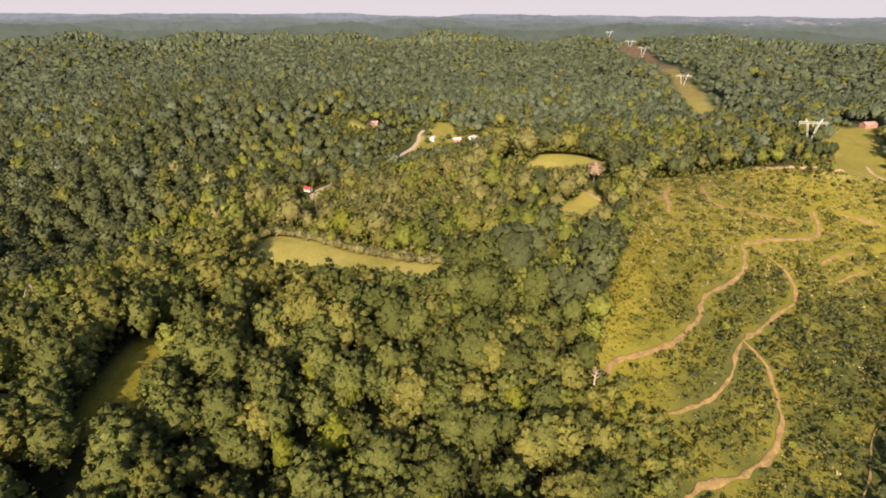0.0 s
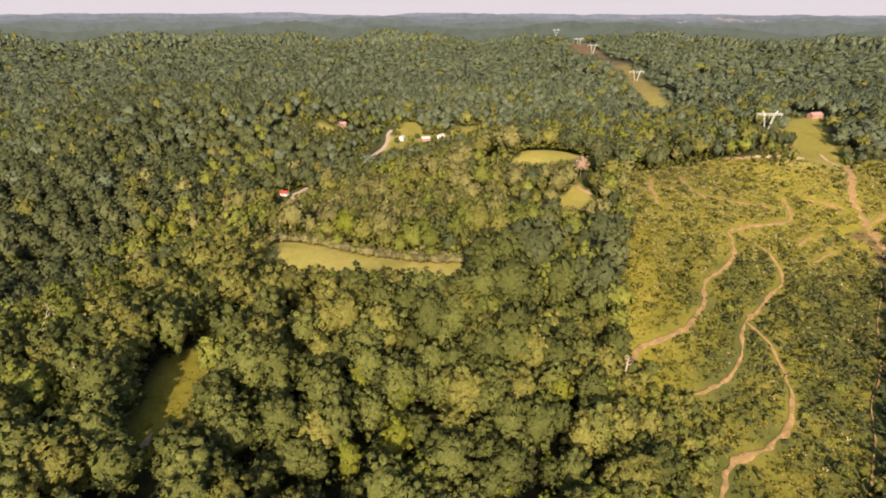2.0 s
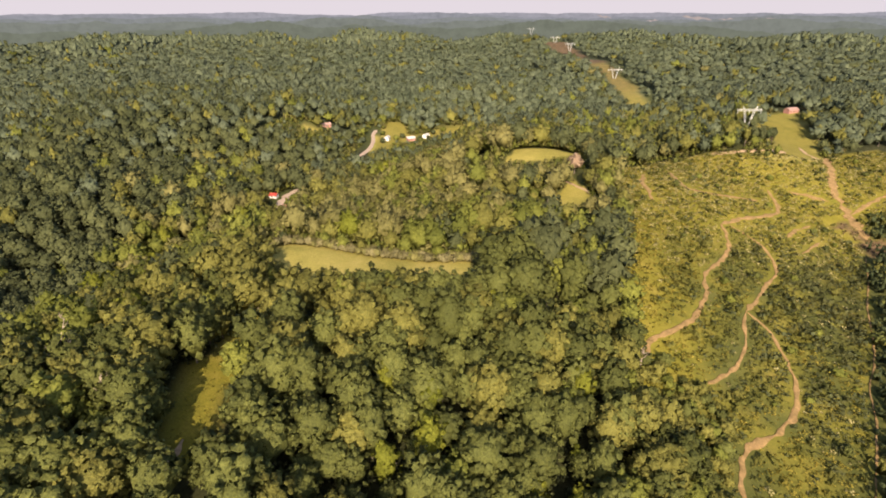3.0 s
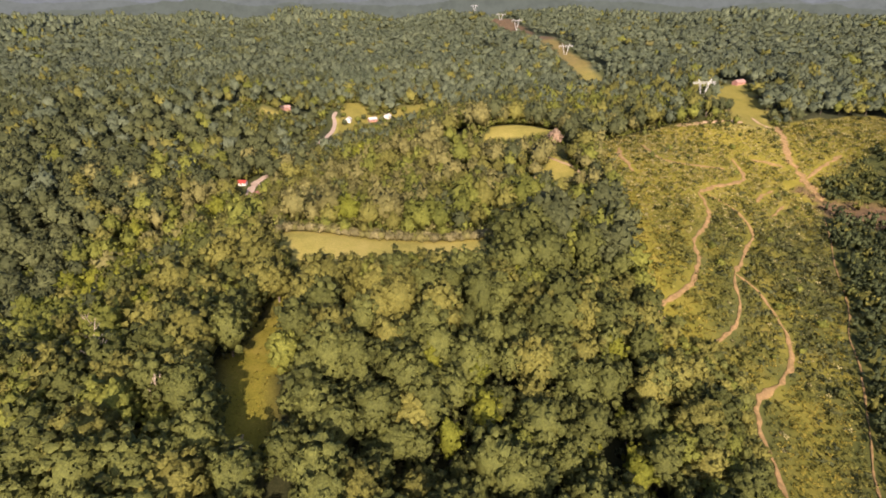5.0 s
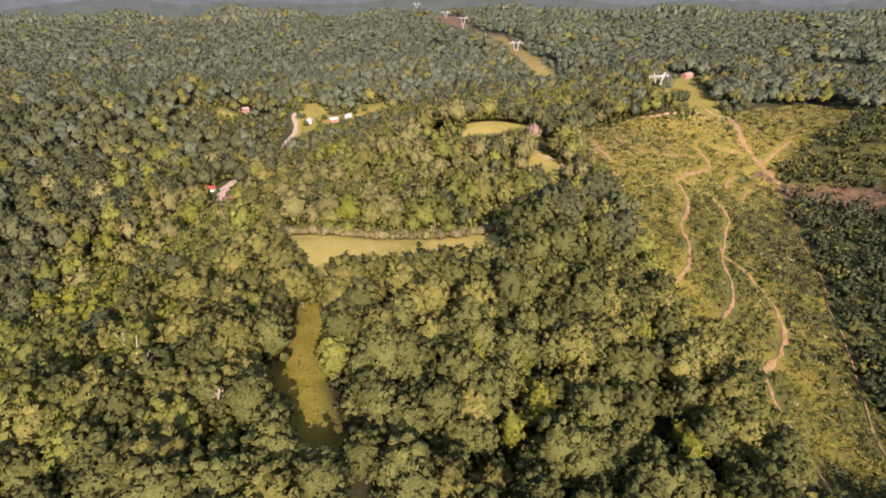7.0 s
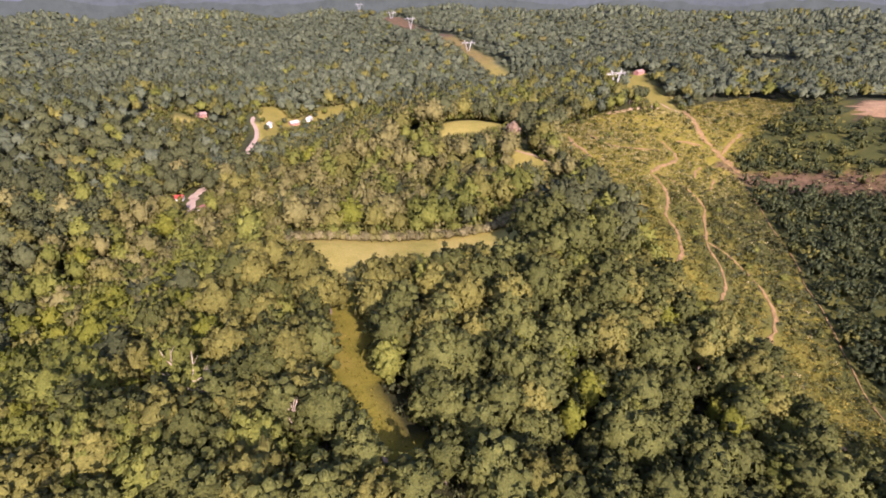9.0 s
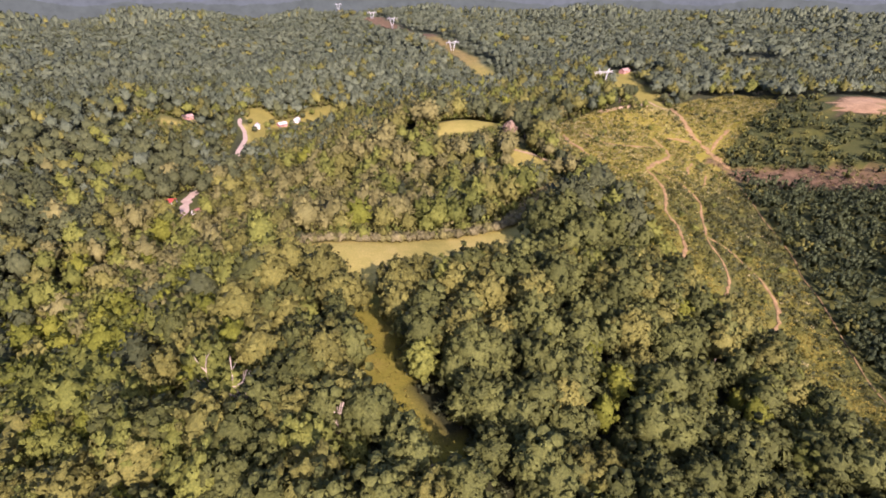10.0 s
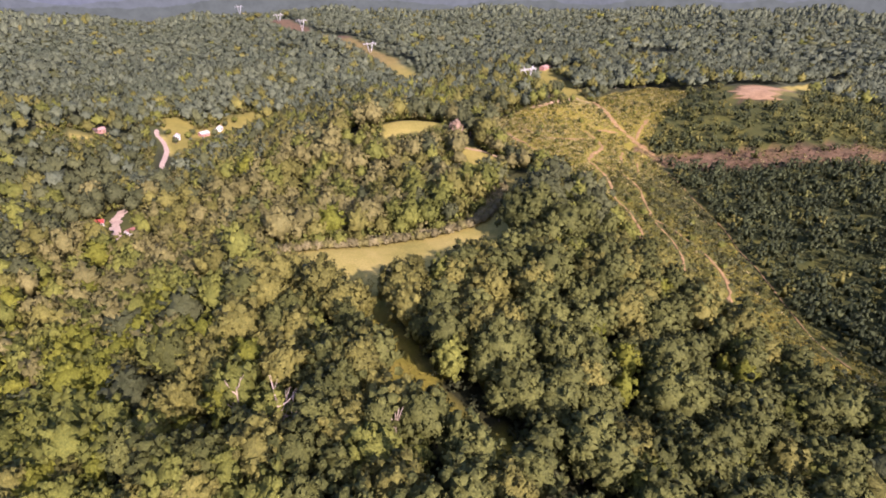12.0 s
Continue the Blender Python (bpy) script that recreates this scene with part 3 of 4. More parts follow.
def trunk_mesh(seed, tall, thick):
    rng = np.random.default_rng(seed)
    lean = rng.normal(0, 0.35, 2)
    top = np.array([lean[0], lean[1], tall * 0.62])
    stem = [(0, 0, -1.5), (lean[0] * 0.2, lean[1] * 0.2, tall * 0.2), (lean[0] * 0.5, lean[1] * 0.5, tall * 0.42), tuple(top)]
    out = [tube(stem, [thick * 1.25, thick, thick * 0.75, thick * 0.35])]
    for i in range(5):
        z = tall * rng.uniform(0.36, 0.58)
        a = i * 1.257 + rng.uniform(-0.4, 0.4)
        r = tall * rng.uniform(0.14, 0.2)
        start = np.array([lean[0] * z / tall, lean[1] * z / tall, z])
        end = start + (math.cos(a) * r, math.sin(a) * r, tall * rng.uniform(0.1, 0.2))
        out.append(tube([start, (start + end) / 2 + (0, 0, 0.5), end], [thick * 0.45, thick * 0.3, thick * 0.12], 5))
    return joined(out)


def scatter(rng, x0, x1, y0, y1, step):
    """Jittered rows of places."""
    gx, gy = np.meshgrid(np.arange(x0, x1, step), np.arange(y0, y1, step * 0.87), indexing="ij")
    gx = gx + (np.arange(gx.shape[1]) % 2) * step * 0.5
    gx = gx + rng.uniform(-0.36, 0.36, gx.shape) * step
    gy = gy + rng.uniform(-0.36, 0.36, gy.shape) * step
    return gx.ravel(), gy.ravel()


def in_front(x, y):
    """The side of the country towards which the ridge looks."""
    a = np.degrees(np.arctan2(x + 4, y))
    b = np.degrees(np.arctan2(x + 200, y - 59))
    return (a > -55) & (b < 93) & (np.abs(a) < 130)


def in_view(x, y):
    """The narrower span of country that lies open beyond the ridge."""
    a = np.degrees(np.arctan2(x + 4, y))
    b = np.degrees(np.arctan2(x + 200, y - 59))
    return (a > -43) & (b < 82) & (np.abs(a) < 130)


LEAVES = [LEAF_OLIVE, LEAF_DEEP, LEAF_GREEN, LEAF_PALE, LEAF_YELLOW, LEAF_BROWN, LEAF_HAZED]


def species(rng, x, y):
    """Which leaf each tree bears: stands of a kind, paler on the sunny bench, yellow-green in the young growth, with
    far haze and western shade painted in as leaf colour.
    """
    n = len(x)
    w = np.tile([0.34, 0.36, 0.26, 0.02, 0.003, 0.0006, 0.0], (n, 1))
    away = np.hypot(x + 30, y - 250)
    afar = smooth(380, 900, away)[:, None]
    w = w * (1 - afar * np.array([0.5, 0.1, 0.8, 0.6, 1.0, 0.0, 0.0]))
    # the greyed leaf grows commoner with distance, painting the haze
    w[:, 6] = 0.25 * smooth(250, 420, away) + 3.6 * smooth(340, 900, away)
    patch = np.sin(x / 37 + 1.3 * np.sin(y / 51)) * np.sin(y / 43 + 0.9) + 0.5 * np.sin(x / 91 + y / 70)
    w[:, 1] *= np.exp(0.8 * patch)
    w[:, 2] *= np.exp(-0.7 * patch)
    crest = np.exp(-((x + 60) / 130) ** 2 - ((y - 190) / 90) ** 2)
    w[:, 0] += 0.2 * crest
    bench = np.exp(-((x + 10) / 105) ** 2 - ((y - 405) / 100) ** 2) + np.exp(-((x + 140) / 55) ** 2 - ((y - 430) / 100) ** 2)
    w[:, 3] += 2.3 * bench * smooth(295, 330, y)
    w[:, 0] += 0.5 * bench
    w[:, 2] += 0.4 * bench
    w[:, 1] *= 1 - 0.75 * np.clip(bench, 0, 1)
    west = np.exp(-((x + 196) / 38) ** 2 - ((y - 310) / 115) ** 2)
    w += west[:, None] * np.array([0.5, -0.3, 1.8, 0.5, 1.3, 0.0, 0.0])
    w[:, 6] *= 1 - np.clip(1.3 * west + bench, 0, 1)
    south = np.exp(-((x + 65) / 110) ** 2 - ((y - 114) / 50) ** 2) * smooth(235, 175, -x)
    w[:, 1] += 4.0 * south
    young = np.exp(-((x + 5) / 45) ** 2 - ((y - 128) / 22) ** 2)
    w[:, 4] += 0.34 * young
    w[:, 2] += 0.6 * young
    knoll = np.exp(-((x - 30) / 55) ** 2 - ((y - 230) / 50) ** 2)
    # knoll: dark green trees with some shade added; west slope: shade as dark leaf
    w[:, 1] += 1.3 * knoll + 3.0 * smooth(-232, -262, x) * smooth(800, 560, y)
    rim = np.interp(y, [400, 430, 470, 530, 620, 744, 900], [-275, -250, -190, -160, -100, -45, -40])
    # west of the rim the valley's shade is painted as darker leaf
    w[:, 1] += 1.3 * smooth(0, -30, x - rim) * smooth(370, 420, y) * smooth(1000, 800, y)
    w = np.maximum(w, 0)
    w /= w.sum(1, keepdims=True)
    return (rng.random((n, 1)) > np.cumsum(w, 1)).sum(1).clip(0, 6)


def near_zone(x, y):
    return ((x + 85) / 172) ** 2 + ((y - 150) / 112) ** 2 < 1


def repeat(templates, x, y, kind, leaf, turn, grow, sink=0.0):
    """Many trees in one mesh: each template's copies, turned and sized."""
    vs, fs, ms, ns, ts, at = [], [], [], [], [], 0
    z = height(x, y) - sink
    for k, (v, f, n) in enumerate(templates):
        sel = np.nonzero(kind == k)[0]
        if not len(sel):
            continue
        c, s = np.cos(turn[sel])[:, None], np.sin(turn[sel])[:, None]
        g = grow[sel][:, None, :]
        p = v[None] * g
        q = np.stack([p[..., 0] * c - p[..., 1] * s + x[sel][:, None], p[..., 0] * s + p[..., 1] * c + y[sel][:, None], p[..., 2] + z[sel][:, None]], -1)
        vs.append(q.reshape(-1, 3))
        fs.append((f[None] + (np.arange(len(sel)) * len(v))[:, None, None] + at).reshape(-1, 4))
        ms.append(np.repeat(leaf[sel], len(f)))
        ts.append(np.repeat(np.modf(x[sel] * 7.31 + y[sel] * 3.77)[0] % 1.0, len(v)))
        ns.append(np.stack([n[:, 0] * c - n[:, 1] * s, n[:, 0] * s + n[:, 1] * c, np.broadcast_to(n[:, 2], q.shape[:2])], -1).reshape(-1, 3))
        at += q.size // 3
    return np.vstack(vs), np.vstack(fs), np.concatenate(ms), np.vstack(ns), np.concatenate(ts)


def woods(name, label, templates, x, y, seed, leaves=LEAVES, leaf=None, lo=0.62, hi=1.25, category="trees", size=1.0):
    rng = np.random.default_rng(seed)
    n = len(x)
    g = rng.uniform(lo, hi, n) * (low_growth(x, y) if category == "trees" else 1.0) * size
    grow = np.stack([g * rng.uniform(0.85, 1.2, n), g * rng.uniform(0.85, 1.2, n), g * rng.uniform(0.85, 1.15, n)], 1)
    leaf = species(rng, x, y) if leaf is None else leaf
    v, f, m, nrm, tint = repeat(templates, x, y, rng.integers(0, len(templates), n), leaf, rng.uniform(0, 6.283, n), grow)
    ob = mesh_object(name, v, f, leaves, m, None, True, nrm)
    ob.data.attributes.new("tint", "FLOAT", "POINT").data.foreach_set("value", tint.astype(np.float32))
    return tagged(ob, label, category, kind="stuff")


def plant_near():
    rng = np.random.default_rng(11)
    x, y = scatter(rng, -265, 95, 30, 270, 10.4)
    keep = near_zone(x, y) & ~bare(x, y) & in_front(x, y) & (y > 62)
    x, y = x[keep], y[keep]
    kinds = species(rng, x, y).clip(0, 5)
    kinds = np.where(kinds == 3, 0, kinds)
    names = [("oak_tree", "broad oak tree with dull olive-green crown"), ("hickory_tree", "tall hickory tree with dark green crown"),
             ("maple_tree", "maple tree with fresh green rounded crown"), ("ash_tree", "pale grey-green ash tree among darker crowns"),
             ("tulip_tree", "young tulip tree with bright yellow-green leaves"), ("withered_tree", "broadleaf tree with browned withering crown")]
    shapes = [(13.8, 19.5, 56, 0.06), (12.4, 20.5, 52, 0.05), (12.0, 18.5, 48, 0.05), (10.0, 18, 28, 0.1), (8.4, 18, 28, 0.1), (9.0, 16, 22, 0.15)]
    made = {}
    for k, ((name, label), (wide, tall, lobes, base)) in enumerate(zip(names, shapes)):
        for variant in range(4):
            root = new(name)
            tv, tf = trunk_mesh(100 * k + variant, tall, 0.34)
            mesh_object("trunk", tv, tf, [BARK], None, root)
            cv, cf, cn = crown_mesh(500 + 10 * k + variant, wide, tall, lobes, 9, 0.46, base, 0.75, 0.84, 0.55, 0.26, 0.1, (4, 2), 0.86)
            mesh_object("crown", cv, cf, [LEAF_HICKORY if k == 1 else LEAVES[k]], None, root, True, cn)
            tagged(root, label, "tree", "trees of the near woods")
            made[k, variant] = root
    used = set()
    for px, py, k in zip(x, y, kinds):
        v = int(rng.integers(0, 4))
        g = rng.choice([0.74, 0.9, 1.02, 1.14, 1.28]) * rng.uniform(0.92, 1.08) * float(low_growth(px, py))
        m = pose(px, py, hz(px, py) - 0.3, 0, 0, rng.uniform(0, 360)) @ Matrix.Diagonal((g * rng.uniform(0.9, 1.12), g * rng.uniform(0.9, 1.12), g * rng.uniform(0.88, 1.12), 1))
        if (k, v) in used:
            repeat_thing(made[k, v], m)
        else:
            made[k, v].matrix_basis = m
            used.add((k, v))
    for key, ob in made.items():
        if key not in used:
            for o in (*ob.children_recursive, ob):
                bpy.data.objects.remove(o)


def plant_far():
    rng = np.random.default_rng(12)
    mid = [crown_mesh(700 + i, 15.8, 20.0, 30, 3, 0.7, 0.08, 0.5, 0.82, 0.45, 0.24, 0.2, (4, 1), 0.95, (5, 3), 0.3) for i in range(8)]
    x, y = scatter(rng, -700, 700, 20, 720, 12.4)
    d = np.hypot(x + 90, y - 40)
    keep = (d < 580) & ~near_zone(x, y) & ~bare(x, y) & in_front(x, y) & ((d < 330) | in_view(x, y)) & (y > 50)
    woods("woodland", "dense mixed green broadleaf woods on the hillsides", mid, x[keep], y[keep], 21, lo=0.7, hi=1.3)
    far = [crown_mesh(850 + i, 16.0, 18.5, 10, 1, 0.8, 0.24, 0.4, 0.8, 0.45, 0.22, 0.7, (3, 1), 1.4, (5, 3), 0.15) for i in range(8)]
    x, y = scatter(rng, -1300, 1300, 20, 1300, 12.4)
    d = np.hypot(x + 90, y - 40)
    keep = (d >= 580) & (d < 1020) & ~bare(x, y) & in_view(x, y)
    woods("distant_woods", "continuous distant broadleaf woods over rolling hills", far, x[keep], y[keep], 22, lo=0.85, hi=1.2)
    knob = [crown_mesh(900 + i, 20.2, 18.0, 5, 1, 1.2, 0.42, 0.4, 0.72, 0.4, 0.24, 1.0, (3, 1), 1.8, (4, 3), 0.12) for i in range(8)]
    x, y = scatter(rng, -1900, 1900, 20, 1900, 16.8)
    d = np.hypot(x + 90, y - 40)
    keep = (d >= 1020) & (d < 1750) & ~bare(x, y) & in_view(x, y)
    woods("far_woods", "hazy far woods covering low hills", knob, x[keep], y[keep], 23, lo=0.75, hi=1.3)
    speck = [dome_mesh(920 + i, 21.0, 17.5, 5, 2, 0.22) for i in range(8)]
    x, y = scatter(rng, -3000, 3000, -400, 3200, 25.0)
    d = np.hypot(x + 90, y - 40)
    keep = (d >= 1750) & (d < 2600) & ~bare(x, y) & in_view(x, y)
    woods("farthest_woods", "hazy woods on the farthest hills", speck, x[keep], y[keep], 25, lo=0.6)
    x, y = scatter(rng, -700, 700, -560, 400, 16.5)
    beneath = (x > -330) & (x < 130) & (y > -80) & (y < 150)
    keep = (~in_front(x, y) | (y < 50)) & ~beneath & ~bare(x, y) & (np.hypot(x + 80, y) < 330)
    woods("back_woods", "broadleaf woods on the slopes behind the ridge", far, x[keep], y[keep], 24, lo=0.8, hi=1.4)
    plain = [crown_mesh(945 + i, 14.5, 18.5, 11, 1, 0.9, 0.12, 0.4, 0.8, 0.5, 0.22, 0.4, (4, 1), 1.4, (6, 3), 0.2) for i in range(4)]
    x, y = scatter(rng, -330, 130, -80, 150, 11.6)
    keep = ~bare(x, y) & ~(near_zone(x, y) & in_front(x, y) & (y > 62)) & (~in_front(x, y) | (y < 52) | near_zone(x, y))
    woods("ridge_woods", "broadleaf woods on the ridge below the open sky", plain, x[keep], y[keep], 26, lo=0.75, hi=1.2)


def plant_brush():
    rng = np.random.default_rng(13)
    bush = [crown_mesh(950 + i, 3.2, 1.8, 4, 4, 0.6, 0.0, 0.3, 0.74, 0.5, 0.24, 0.6) for i in range(6)]
    x, y = scatter(rng, 20, 540, 40, 480, 3.0)
    keep = inside(CLEARING, x, y) & (y > 60) & (along(CUT, x, y) > 16)
    x, y = x[keep], y[keep]
    trod = np.full(len(x), 99.0)
    for line in TRAILS:
        trod = np.minimum(trod, along(line, x, y))
    clear = trod > 1.3 + 0.9 * smooth(280, 340, y) + rng.uniform(0, 1.6, len(x))
    x, y, trod = x[clear], y[clear], trod[clear]
    s = x - (60 + (y - 195) * 0.42) + 14 * np.sin(x / 19 + y / 27) + rng.normal(0, 16, len(x))
    leaf = np.where((s < 48) & (y > 175), 0, np.where(s < 95, 1, 2))
    leaf = np.where(rng.random(len(x)) < 0.8 * smooth(270, 360, y), 0, leaf)
    leaf = np.where(rng.random(len(x)) < 0.14, 1, leaf)
    leaf = np.where((leaf > 0) & (rng.random(len(x)) < 0.2 * smooth(300, 230, y)), 3, leaf)
    # straw leaf commoner uphill, its paleness partly haze put into colour
    leaf = np.where((leaf < 3) & (rng.random(len(x)) < 0.05 + 0.65 * smooth(250, 350, y)), 4, leaf)
    leaf = np.where((rng.random(len(x)) < 0.12 * smooth(260, 330, y)), 1, leaf)
    leaf = np.where((rng.random(len(x)) < 0.05 * smooth(260, 330, y)), 3, leaf)
    leaf = np.where((y < 175) & (rng.random(len(x)) < 0.35 + 0.25 * np.sin(x / 11 + y / 17)), 0, leaf)
    leaf = np.where((leaf == 2) & (rng.random(len(x)) < 0.14), 4, leaf)
    gold = np.exp(-((x - 108) / 17) ** 2 - ((y - 140) / 11) ** 2) + np.exp(-((x - 85) / 12) ** 2 - ((y - 110) / 12) ** 2) + np.exp(-((x - 175) / 12) ** 2 - ((y - 190) / 22) ** 2)
    leaf = np.where(rng.random(len(x)) < gold, 0, leaf)
    clump = np.sin(x / 5.3 + 1.7 * np.sin(y / 8.1)) * np.sin(y / 6.1 + 1.2 * np.sin(x / 9.7))
    keep = (rng.random(len(x)) < np.where(leaf == 0, 0.9, 0.95))
    woods("brush", "waist-high yellow and green brush over the cleared slope", bush, x[keep], y[keep], 31, [BRUSH_GOLD, BRUSH_GREEN, BRUSH_GREY, LEAF_DEEP, BRUSH_STRAW], leaf[keep], 0.5, 1.15, "brush", np.where((leaf == 0) | (leaf == 4), 0.85, 1.4 + 0.55 * clump)[keep] * (0.55 + 0.45 * smooth(2.0, 5.5, trod[keep])))
    tuft = [crown_mesh(960 + i, 1.6, 0.8, 2, 4, 0.4, 0.0, 0.4) for i in range(4)]
    gx, gy = scatter(rng, -135, -75, 85, 255, 1.7)
    keep = (along(GLADE, gx, gy) < 8.5) & (gy > 134) & (rng.random(len(gx)) < 0.35)
    woods("tall_grass", "uncut yellowing grass tufts along the woodland glade", tuft, gx[keep], gy[keep], 33, [BRUSH_TUFT, BRUSH_GOLD], (rng.random(keep.sum()) < 0.3).astype(int), 0.3, 0.8, "grass")
    slash = [crown_mesh(990 + i, 2.6, 1.2, 3, 5, 0.5, 0.0, 0.6) for i in range(5)]
    gx, gy = scatter(rng, 290, 520, 60, 350, 3.5)
    keep = (along(CUT, gx, gy) < 11 + 11 * smooth(345, 300, gy)) & (rng.random(len(gx)) < 0.62)
    woods("slash", "brown cut branches and sparse weeds on cleared ground", slash, gx[keep], gy[keep], 34, [LEAF_BROWN, BRUSH_GREEN, BRUSH_STRAW], rng.choice([0, 0, 0, 1, 1, 2], keep.sum()), 0.5, 1.3, "brush")
    young = [crown_mesh(970 + i, 6.8, 7.2, 8, 1, 0.6, 0.0, 0.4, 0.8, 0.7, 0.28, 0.05, (4, 1), 1.25, (4, 2)) for i in range(6)]
    x, y = scatter(rng, 60, 660, -60, 440, 7.7)
    keep = inside(REGROWTH, x, y) & ((along(CUT, x, y) > 10 + 8.5 * smooth(345, 300, y)) | (rng.random(len(x)) < 0.1)) & (along(DIRT_PATCH + DIRT_PATCH[:1], x, y) > 13) & ~inside(DIRT_PATCH, x, y) & ~inside(TAN_STRIP, x, y) & (rng.random(len(x)) < 0.82 + 0.25 * np.sin(x / 23 + 1.5 * np.sin(y / 31)) * np.sin(y / 19 + x / 47)) & (x + 2 * y > 150)
    x, y = x[keep], y[keep]
    north = smooth(0, 40, y - np.interp(x, [318, 376, 420, 450, 480], [345, 268, 205, 160, 80])) * (x > 318)
    keep = rng.random(len(x)) > 0.38 * north
    x, y, north = x[keep], y[keep], north[keep]
    leaf = np.where(rng.random(len(x)) < 0.9 - 0.5 * north, 1, np.where(rng.random(len(x)) < 0.7, 2, 0))
    ux, uy = scatter(rng, -265, 95, 60, 275, 6.3)
    keep = near_zone(ux, uy) & ~bare(ux, uy) & in_front(ux, uy)
    woods("understory", "low green saplings under the taller crowns", young, ux[keep], uy[keep], 35, LEAVES, np.ones(keep.sum(), int), 0.4, 0.8, "saplings")
    ex, ey = scatter(rng, -160, 480, 230, 860, 5.2)
    edge, back = np.full(len(ex), 99.0), np.zeros(len(ex), bool)
    for ring in (UPPER_FIELD, SMALL_FIELD, HOUSE_LAWN, DRY_YARD, RED_YARD):
        cx, cy = np.array(ring).mean(0)
        d = along(ring + ring[:1], ex, ey)
        back |= (d < 20) & ((ex - cx) * (cx + 100) + (ey - cy) * (cy - 20) > 0)
        edge = np.minimum(edge, d)
    edge = np.minimum(edge, 0.7 * along([(124, 334), (142, 376), (162, 418), (192, 440), (225, 456), (262, 452)], ex, ey))
    behind = along([(x, y + 11) for x, y in HEDGE_LINE], ex, ey) < 7
    back |= behind
    sparse = (low_growth(ex, ey) < 0.72) & (along(ROW_LINE, ex, ey) > 60)
    keep = ((edge < 14) | ((edge < 20) & back) | behind | sparse) & ~bare(ex, ey) & (along(COUNTY_ROAD, ex, ey) > 10) & (np.hypot(ex + 140, ey - 551) > 14)
    keep &= ~near_zone(ex, ey)
    woods("field_edge", "low green bushes fringing the fields and yards", young, ex[keep], ey[keep], 36, LEAVES, rng.choice([0, 2, 2, 3], keep.sum()), 0.42, 0.9, "bushes", np.where(back[keep], 1.6, 1.0))
    woods("regrowth", "dense dark green young trees grown back on logged land", young, x, y, 32, [LEAF_OLIVE, LEAF_BLUISH, LEAF_HICKORY], leaf, 0.65, 1.9)


plant_near()
plant_far()
plant_brush()


# ---- single bushes, snags and marked trees ----
def bush(name, label, group, mat, wide, tall, seed, lobes=12):
    root = new(name)
    v, f, n = crown_mesh(seed, wide, tall, lobes, 7, 0.27, 0.0, 0.4, 0.78, 1.0, 0.24, 0.1, (5, 2), 1.1)
    mesh_object("leaves", v, f, [mat], None, root, True, n)
    mesh_object("stems", *joined([tube([(0, 0, -0.4), (0.3 * math.cos(a), 0.3 * math.sin(a), tall * 0.6)], [0.06, 0.03], 5) for a in (0, 2.1, 4.2)]), [BARK], None, root)
    return tagged(root, label, "bush", group)


def plant_hedge():
    rng = np.random.default_rng(41)
    kinds = [bush("hedge_bush", "pale feathery grey-green bush in the field's hedgerow", "bushes of the hedgerow", m, 6.2, 5.0, 1200 + i) for i, m in enumerate((HEDGE_LEAF, HEDGE_LEAF, LEAF_PALE))]
    line = spline([(-108, 290), (-102, 298), (-79, 296), (-47, 287), (-17, 272), (10, 266), (38, 281), (64, 300)], 2.7)
    first = set()
    for k, (px, py) in enumerate(line):
        for row in range(3):
            x, y = px + rng.normal(0, 0.7), py + row * 2.8 + rng.normal(0, 0.7)
            g = rng.uniform(0.7, 1.15)
            m = pose(x, y, hz(x, y), 0, 0, rng.uniform(0, 360)) @ Matrix.Scale(g, 4)
            which = int(rng.integers(0, 3))
            if which in first:
                repeat_thing(kinds[which], m)
            else:
                first.add(which)
                kinds[which].matrix_basis = m


def snag_mesh(seed, tall, thick, forks, reach):
    rng = np.random.default_rng(seed)
    out = [tube([(0, 0, -1), (0.15, 0.1, tall * 0.35), (-0.1, 0.2, tall * 0.7), (0.2, 0.0, tall)], [thick, thick * 0.8, thick * 0.5, thick * 0.12], 7)]
    for i in range(forks):
        z = tall * rng.uniform(0.45, 0.88)
        a = i * 2.4 + rng.uniform(-0.5, 0.5)
        r, up = reach * rng.uniform(0.5, 1.0), tall * rng.uniform(0.12, 0.32)
        p0 = np.array([0, 0.1, z])
        p1 = p0 + (math.cos(a) * r * 0.5, math.sin(a) * r * 0.5, up * 0.35)
        p2 = p0 + (math.cos(a) * r, math.sin(a) * r, up)
        out.append(tube([p0, p1, p2], [thick * 0.5, thick * 0.33, thick * 0.08], 5))
        for j in range(2):
            q = p1 + (p2 - p1) * rng.uniform(0.1, 0.6)
            b = a + rng.uniform(-1, 1)
            out.append(tube([q, q + (math.cos(b) * r * 0.4, math.sin(b) * r * 0.4, up * 0.4)], [thick * 0.22, thick * 0.05], 4))
    return joined(out)


